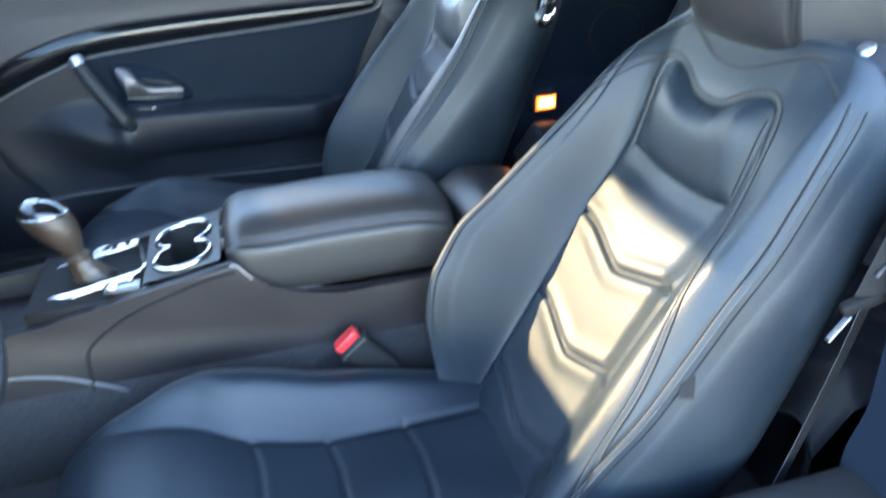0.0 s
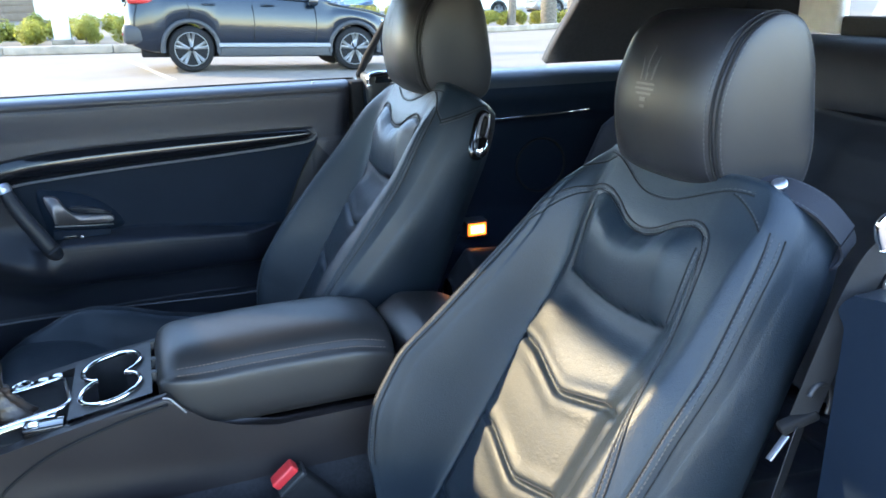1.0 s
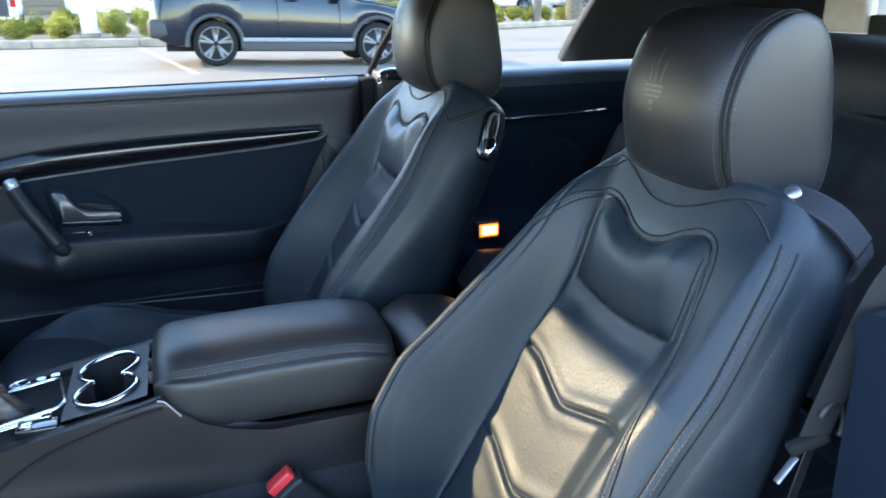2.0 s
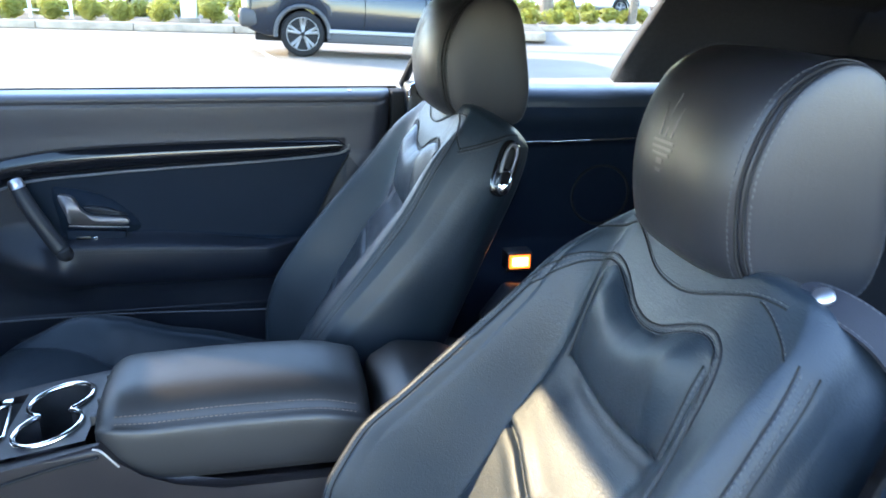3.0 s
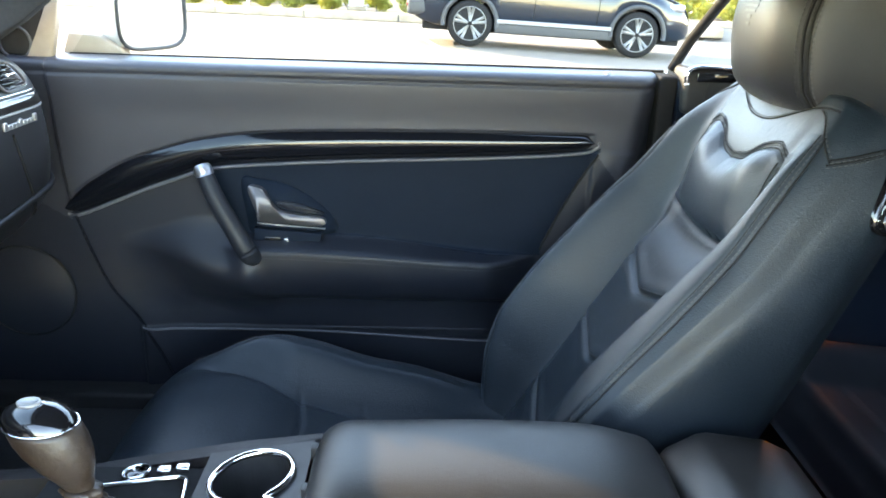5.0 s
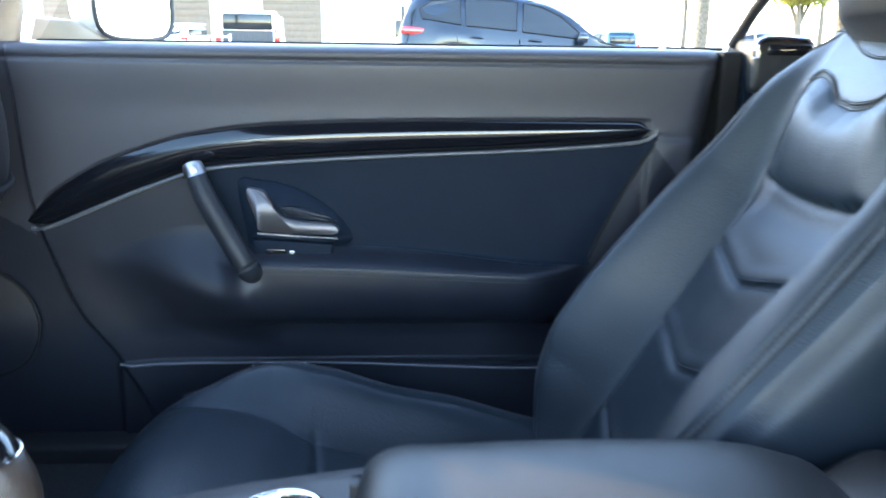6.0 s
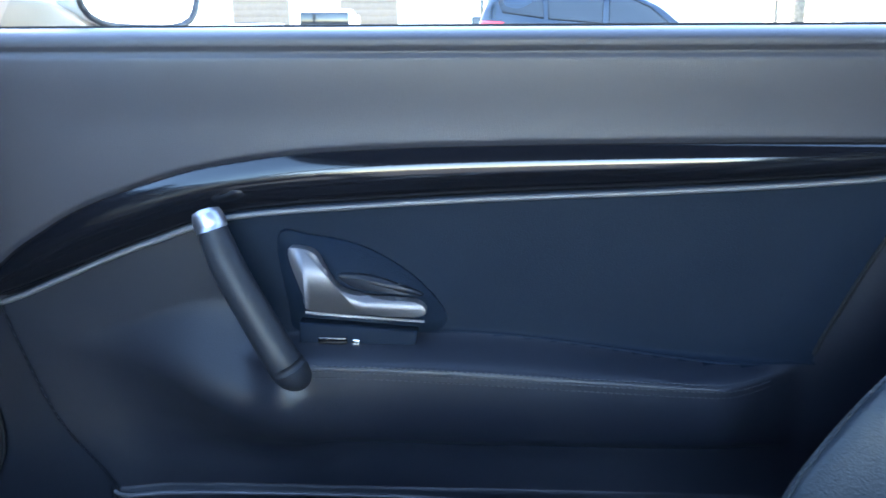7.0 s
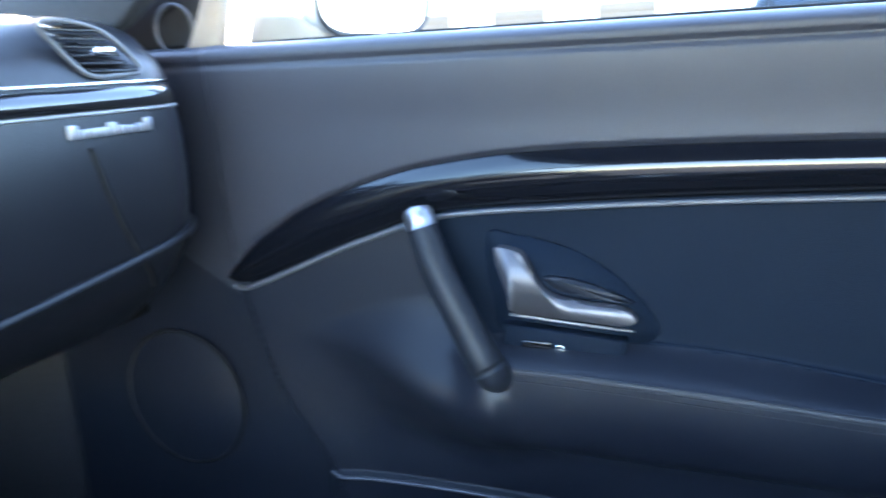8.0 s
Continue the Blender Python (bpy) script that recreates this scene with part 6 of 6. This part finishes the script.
def build_suv(paint, label, group=""):
    """Local axes: x towards the nose, y away from the viewer, z up; the origin is on the ground under the rear axle."""
    s = thing("parked_suv", (0, 0, 0), label, "car", group)
    roof = pchip([(-0.95, 0.98), (-0.90, 1.10), (-0.78, 1.50), (-0.62, 1.66), (-0.2, 1.70), (0.7, 1.695), (1.35, 1.62), (1.75, 1.46), (2.15, 1.17), (2.4, 1.07), (2.9, 1.00), (3.35, 0.86), (3.55, 0.62), (3.60, 0.45)])
    belt = pchip([(-0.95, 0.98), (-0.5, 1.20), (0.5, 1.16), (1.5, 1.10), (2.2, 1.05), (2.9, 0.93), (3.35, 0.82), (3.55, 0.60), (3.6, 0.44)])
    low = pchip([(-0.95, 0.52), (-0.85, 0.40), (-0.5, 0.30), (0.5, 0.27), (2.2, 0.27), (3.2, 0.28), (3.5, 0.33), (3.6, 0.40)])
    half = pchip([(-0.95, 0.66), (-0.85, 0.80), (-0.5, 0.885), (0.5, 0.915), (2.4, 0.915), (3.0, 0.88), (3.35, 0.78), (3.55, 0.62), (3.6, 0.50)])
    xs = np.concatenate([np.linspace(-0.95, -0.6, 12), np.linspace(-0.55, 3.2, 76), np.linspace(3.24, 3.6, 14)])
    arch = ((0.0, 0.40), (2.66, 0.40))
    rows = []
    for x in xs:
        b, r, l, w = float(belt(x)), float(roof(x)), float(low(x)), float(half(x))
        cut = l
        for cx, cr in arch:
            if abs(x - cx) < cr:
                cut = max(cut, 0.36 + math.sqrt(cr ** 2 - (x - cx) ** 2))
        tw = w - 0.17 * min(1, max(0, (r - b) / 0.55))
        prof = [(0.0, cut + 0.02), (w - 0.06, cut), (w - 0.015, cut + 0.03), (w - 0.005 + 0.01 * 0, cut + (b - cut) * 0.35), (w, cut + (b - cut) * 0.6), (w - 0.02, cut + (b - cut) * 0.85), (w - 0.05, b), (w - 0.06 - (w - 0.05 - tw) * 0.5, b + (r - b) * 0.5), (tw - 0.02, b + (r - b) * 0.88), (tw - 0.12, b + (r - b) * 0.98), (0.0, r + 0.012 * (r > b + 0.1))]
        rows.append([(x, -y, z) for y, z in prof] + [(x, y, z) for y, z in prof[::-1][1:-1]])
    part("body", grid_mesh(rows, wrap_v=True, caps=True), paint, s, "glossy painted body", local=True)
    part("underbody", box_mesh(-0.75, 3.4, -0.72, 0.72, 0.22, 0.62, 0.03), RUBBER, s, local=True)
    def side_y(x, z):
        b, r, w = float(belt(x)), float(roof(x)), float(half(x))
        tw = w - 0.17 * min(1, max(0, (r - b) / 0.55))
        k = (z - b) / max(r - b, 0.05)
        return np.interp(k, [0, 0.5, 0.88], [w - 0.05, w - 0.06 - (w - 0.05 - tw) * 0.5, tw - 0.02])
    def pane(name, pts, sgn):
        q = spline([(x, z, 0) for x, z in pts], 8 * len(pts), closed=True)
        q = [(x, z) for x, z in pts]
        verts = [(x, sgn * (side_y(x, z) + 0.012), z) for x, z in q]
        inner = [(x, sgn * (side_y(x, z) - 0.01), z) for x, z in q]
        n = len(q)
        faces = [tuple(range(n)), tuple(range(2 * n - 1, n - 1, -1))] + [(k, (k + 1) % n, n + (k + 1) % n, n + k) for k in range(n)]
        ob = part(name, mesh_data(verts + inner, faces, False), DARK_GLASS, s, "dark tinted window", local=True)
        ring = [Vector((x, sgn * (side_y(x, z) + 0.013), z)) for x, z in q]
        part("window_trim", tube_mesh(ring, 0.010, 6, closed=True), RUBBER, ob, local=True)
    for sgn in (-1, 1):
        pane("window", [(-0.55, 1.28), (-0.62, 1.42), (-0.42, 1.55), (0.02, 1.60), (0.05, 1.22)], sgn)
        pane("window", [(0.13, 1.21), (0.10, 1.60), (0.60, 1.62), (0.92, 1.60), (0.92, 1.17)], sgn)
        pane("window", [(1.02, 1.16), (1.02, 1.59), (1.30, 1.55), (1.62, 1.42), (1.98, 1.14), (1.95, 1.10)], sgn)
        for x in (-0.02, 0.97, 1.98):
            z0 = 0.36 + 0.42 if x < 0.1 else 0.40
            pts = [(x + 0.03 * math.sin(3 * t), sgn * (float(half(x)) - 0.002), z0 + t * (1.04 - z0)) for t in np.linspace(0, 1, 8)]
            part("door_gap", tube_mesh(pts, 0.006, 6), RUBBER, s, local=True)
        for x in (0.30, 1.22):
            part("door_handle", tube_mesh([(x - 0.10, sgn * 0.912, 1.035), (x - 0.06, sgn * 0.932, 1.04), (x + 0.06, sgn * 0.932, 1.04), (x + 0.10, sgn * 0.912, 1.035)], 0.016, 8), paint, s, local=True)
        part("sill_strip", box_mesh(0.42, 2.24, sgn * 0.915 - 0.02, sgn * 0.915 + 0.02, 0.385, 0.45, 0.012), GREY_MOULD, s, "grey sill moulding", local=True)
        part("sill_skirt", box_mesh(0.40, 2.26, sgn * 0.88 - 0.03, sgn * 0.88 + 0.03, 0.24, 0.385, 0.015), CLADDING, s, local=True)
        for cx in (0.0, 2.66):
            arc = [Vector((cx + 0.425 * math.cos(w), sgn * (float(half(cx)) - 0.012), 0.36 + 0.425 * math.sin(w))) for w in np.linspace(radians(-8), radians(188), 40)]
            part("wheel_arch", tube_mesh(arc, 0.038, 8), CLADDING, s, "grey wheel arch cladding", local=True)
            wheel_parts(s, (cx, sgn * 0.80, 0.355), sgn)
        part("tail_lamp", box_mesh(-0.885, -0.50, sgn * 0.76 - 0.10, sgn * 0.76 + 0.085, 1.03, 1.15, 0.04), RED_LENS, s, "red tail lamp", local=True)
        part("head_lamp", box_mesh(3.02, 3.40, sgn * 0.70 - 0.12, sgn * 0.70 + 0.10, 0.74, 0.86, 0.04), CHROME, s, local=True)
        part("wing_mirror", box_mesh(1.86, 2.02, sgn * 0.98 - 0.10, sgn * 0.98 + 0.10, 1.04, 1.18, 0.04), paint, s, local=True)
        part("roof_rail", tube_mesh([(-0.4, sgn * 0.60, 1.68), (-0.3, sgn * 0.60, 1.74), (0.8, sgn * 0.60, 1.745), (1.2, sgn * 0.60, 1.67)], 0.016, 8), CLADDING, s, local=True)
    part("rear_bumper", box_mesh(-1.0, -0.60, -0.84, 0.84, 0.42, 0.72, 0.08), CLADDING, s, "dark grey rear bumper", local=True)
    part("rear_reflector", box_mesh(-1.01, -0.90, -0.80, -0.62, 0.56, 0.60, 0.01), RED_LENS, s, local=True)
    part("rear_glass", box_mesh(-0.89, -0.84, -0.62, 0.62, 1.12, 1.46, 0.02, turn=Matrix.Identity(4)), DARK_GLASS, s, local=True)
    part("rear_spoiler", box_mesh(-0.86, -0.50, -0.60, 0.60, 1.64, 1.70, 0.03), paint, s, local=True)
    return s


suv = build_suv(SUV_PAINT, "dark blue five-door SUV parked by the kerb")
suv.matrix_world = pose(0.70, 12.63, 0.066, 0, 2.15, 0)


def build_palm(at, height, radius, seed, label):
    """A stout palm: a ringed, tapering trunk and drooping feather fronds."""
    rng = random.Random(seed)
    t = thing("palm_tree", at, label, "palm tree", "palm trees")
    rows = []
    for k in range(60):
        h = height * k / 59
        r = radius * (1.12 - 0.2 * min(1, k / 12) + 0.05 * math.sin(k * 2.1) + 0.12 * max(0, (k - 50) / 9))
        rows.append([(r * math.cos(w) * (1 + 0.03 * math.sin(5 * w + k)), r * math.sin(w), h) for w in np.linspace(0, 2 * math.pi, 18, endpoint=False)])
    part("trunk", grid_mesh(rows, wrap_v=True, caps=True), BARK, t, local=True)
    verts, faces = [], []
    for k in range(46):
        w = rng.random() * 6.283
        lift = rng.uniform(-0.3, 1.1)
        length = rng.uniform(1.9, 2.6)
        d = Vector((math.cos(w), math.sin(w), 0))
        n = 16
        spine = [Vector((0, 0, height)) + d * length * (i / n) + Vector((0, 0, length * (lift * (i / n) - 0.75 * (i / n) ** 2))) for i in range(n + 1)]
        side = Vector((-d.y, d.x, 0))
        for i in range(1, n + 1):
            for sgn in (-1, 1):
                tip = spine[i] + side * sgn * 0.42 * math.sin(math.pi * min(1, 0.15 + i / n * 0.8)) + d * 0.22 + Vector((0, 0, -0.16))
                j = len(verts)
                verts += [spine[i] - d * 0.022, spine[i] + d * 0.022, tip]
                faces.append((j, j + 1, j + 2))
    part("fronds", mesh_data(verts, faces, False), LEAF, t, local=True)
    return t


# added out of view: its trunk keeps the sun off the passenger seat
build_palm((-6.88, 5.67, 0.0), 7.5, 0.40, 3, "unseen stout palm added to shade the passenger seat")


GREY_PAINT = material("grey_paint", (0.20, 0.22, 0.25), 0.25, metal=0.4, coat=1.0, noise_scale=200, noise_mix=0.08)
BLUE_PAINT = material("mid_blue_paint", (0.06, 0.13, 0.26), 0.25, metal=0.3, coat=1.0, noise_scale=200, noise_mix=0.08)
far_white = build_suv(WHITE_PAINT, "white car parked far across the lot", "far parked cars")
far_white.matrix_world = pose(15.5, 33, RISE, 0, 0, 185)
far_grey = build_suv(GREY_PAINT, "grey car parked far across the lot", "far parked cars")
far_grey.matrix_world = pose(21.5, 33.5, RISE, 0, 0, 180)
far_blue = build_suv(BLUE_PAINT, "blue car parked far across the lot", "far parked cars")
far_blue.matrix_world = pose(26.5, 31.5, RISE, 0, 0, 176)
copy_thing(far_white, pose(-9.5, 33, RISE, 0, 0, 160))
copy_thing(far_grey, pose(4.5, 36, RISE, 0, 0, 90))
copy_thing(far_blue, pose(10.0, 37, RISE, 0, 0, 95))


def build_pickup(at, turn):
    """A pickup seen from behind; local x runs to the nose."""
    t = thing("pickup_truck", (0, 0, 0), "white pickup truck with a canopy and dark tailgate", "car")
    side = [(0.0, 0.55), (0.0, 1.12), (1.9, 1.14), (2.05, 1.18), (2.25, 1.80), (3.6, 1.84), (4.25, 1.22), (5.5, 1.10), (5.6, 0.55)]
    part("body", prism_mesh(side, "y", -0.97, 0.97, 0.05), WHITE_PAINT, t, local=True)
    gate = part("tailgate", box_mesh(-0.05, 0.02, -0.76, 0.76, 0.60, 1.30, 0.02), CLADDING, t, "dark ribbed tailgate", local=True)
    for k in range(9):
        part("gate_rib", box_mesh(-0.065, -0.045, -0.64 + 0.16 * k - 0.02, -0.64 + 0.16 * k + 0.02, 0.64, 1.24, 0.005), CLADDING, gate, local=True)
    part("rear_window", box_mesh(2.12, 2.20, -0.74, 0.74, 1.24, 1.72, 0.02), DARK_GLASS, t, local=True)
    part("canopy", box_mesh(-0.02, 2.12, -0.90, 0.90, 1.10, 1.90, 0.10), WHITE_PAINT, t, "white bed canopy", local=True)
    part("canopy_window", box_mesh(-0.05, 0.02, -0.74, 0.74, 1.32, 1.80, 0.05), DARK_GLASS, t, "dark canopy window", local=True)
    part("bumper", box_mesh(-0.14, 0.05, -0.95, 0.95, 0.42, 0.60, 0.03), CHROME, t, local=True)
    for sgn in (-1, 1):
        part("tail_lamp", box_mesh(-0.03, 0.10, sgn * 0.89 - 0.08, sgn * 0.89 + 0.085, 0.85, 1.36, 0.02), RED_LENS, t, "red tail lamp", local=True)
        for x in (1.1, 4.6):
            wheel_parts(t, (x, sgn * 0.86, 0.38), sgn, 0.38, 0.26)
    t.matrix_world = pose(*at, 0, 0, turn)
    return t


build_pickup((-4.95, 24.2, RISE), 97)


def build_column(at, size, height):
    c = thing("lamp_column", at, "white square lamp column in the planted bed", "column")
    part("shaft", box_mesh(-size / 2, size / 2, -size / 2, size / 2, 0, height, 0.02), WHITE_PAINT, c, local=True)
    part("footing", box_mesh(-size * 0.65, size * 0.65, -size * 0.65, size * 0.65, 0, 0.12, 0.02), KERB, c, local=True)


build_column((-1.75, 19.6, RISE + 0.155), 0.36, 6.0)


def build_fence():
    f = thing("railing", (-4.6, 20.9, RISE), "white painted metal railing behind the bushes", "railing")
    for k in range(9):
        x = -9.0 + 1.1 * k
        part("post", box_mesh(x - 0.03, x + 0.03, -0.03, 0.03, 0, 1.15, 0.005), WHITE_PAINT, f, local=True)
    for z in (0.35, 1.08):
        part("rail", box_mesh(-9.0, -0.2, -0.02, 0.02, z - 0.025, z + 0.025, 0.005), WHITE_PAINT, f, local=True)
    f.rotation_euler = (0, 0, math.atan2(KERB_DIR.y, KERB_DIR.x))


build_fence()


def build_hedge(at, length, turn, label, seed, height=0.7):
    h = thing("hedge", at, label, "hedge", "hedges", kind="stuff")
    rng = random.Random(seed)
    parts = []
    n = int(length / 0.7)
    for k in range(n):
        me = leaf_cloud(700, height * 0.62, 0.9, 0.06, seed + k, 5)
        me.transform(Matrix.Translation((0.7 * k - length / 2, rng.uniform(-0.12, 0.12), height * 0.5)))
        parts.append(me)
    part("foliage", join_meshes(*parts), LEAF, h, local=True)
    h.rotation_euler = (0, 0, radians(turn))
    return h


build_hedge((-5.5, 23.0, RISE), 11, -17, "dark green hedge behind the railing", 40)
build_hedge((14.0, 23.0, RISE), 14, 14, "low green hedge across the lot", 60, 0.6)
build_hedge((5.0, 27.0, RISE), 16, 0, "low green hedge far across the lot", 90, 0.8)

structure("far_kerb", box_mesh(-8, 8, -0.15, 0.15, 0, 0.16, 0.03, turn=pose(14.2, 21.6, RISE, 0, 0, 14)), KERB, "pale concrete kerb across the lot", "kerb")


def build_tree(at, height, radius, seed, label, leaf=0.10, count=5200):
    t = thing("tree", at, label, "tree", "trees")
    rng = random.Random(seed)
    part("trunk", tube_mesh(spline([(0, 0, -0.02), (0.06, 0.03, height * 0.3), (-0.03, 0.08, height * 0.62)], 12), sides=10, radii=list(np.linspace(0.16, 0.08, 13))[:13]), BARK, t, local=True)
    for k in range(5):
        w = rng.random() * 6.28
        part("limb", tube_mesh([(0, 0.04, height * 0.5), (math.cos(w) * radius * 0.35, math.sin(w) * radius * 0.35, height * 0.72), (math.cos(w) * radius * 0.6, math.sin(w) * radius * 0.6, height * 0.85)], 0.0, 7, radii=[0.07, 0.045, 0.015]), BARK, t, local=True)
    me = leaf_cloud(count, radius, 0.85, leaf, seed, 11)
    me.transform(Matrix.Translation((0, 0, height * 0.80)))
    part("crown", me, LEAF, t, local=True)
    return t


build_tree((11.4, 22.2, RISE), 3.2, 1.1, 7, "young yellow-green tree across the lot", 0.07)
for k, (x, y, h, r) in enumerate([(-22, 44, 6, 2.4), (15, 42, 7, 2.8), (21, 39, 6.5, 2.6), (27, 43, 8, 3.0), (33, 38, 7, 2.7), (38, 46, 8, 3.0)]):
    build_tree((x, y, RISE), h, r, 20 + k, "leafy green tree on the far edge of the lot", 0.20, 4200)
build_palm((12.9, 22.4, RISE), 6.5, 0.26, 11, "palm with a pale trunk across the lot")
build_palm((9.2, 24.0, RISE), 5.2, 0.22, 12, "palm with a pale trunk across the lot")
build_palm((16.5, 27.0, RISE), 5.8, 0.22, 13, "palm with a pale trunk across the lot")


def build_garage():
    b = thing("workshop_building", (-6, 58, RISE), "pale stucco workshop with tan roller doors", "building")
    wall = [(-26, 0), (26, 0), (26, 6.2), (-26, 6.2)]
    # unseen upper wall and parapet added to block sky glow on the seat leather
    part("wall", box_mesh(-26, 26, 0, 10, 0, 12.0, 0.05), RENDER_WALL, b, local=True)
    part("parapet", box_mesh(-26.2, 26.2, -0.2, 10.2, 12.0, 12.5, 0.05), RENDER_WALL, b, local=True)
    for x, w in ((-18, 4.2), (-10.4, 4.2), (-2.4, 4.2)):
        d = part("roller_door", box_mesh(x - w / 2, x + w / 2, -0.06, 0.05, 0, 4.4, 0.02), TAN_DOOR, b, "tan roller door", local=True)
        for k in range(9):
            part("door_slat", box_mesh(x - w / 2 + 0.05, x + w / 2 - 0.05, -0.09, -0.055, 0.1 + 0.46 * k, 0.48 + 0.46 * k, 0.01), TAN_DOOR, d, local=True)
    for x in (6, 12, 18):
        w = part("window", box_mesh(x - 0.9, x + 0.9, -0.03, 0.05, 1.0, 2.8, 0.01), DARK_GLASS, b, local=True)
        part("window_frame", tube_mesh([(x - 0.9, -0.03, 1.0), (x + 0.9, -0.03, 1.0), (x + 0.9, -0.03, 2.8), (x - 0.9, -0.03, 2.8)], 0.06, 6, closed=True), WHITE_PAINT, w, local=True)
    return b


build_garage()
structure("bay_line", box_mesh(-0.05, 0.05, -3.2, 3.2, 0.001, 0.005, turn=pose(-0.1, 13.8, RISE, 0, 0, 8)), LINE, "worn white parking bay line", "road marking")
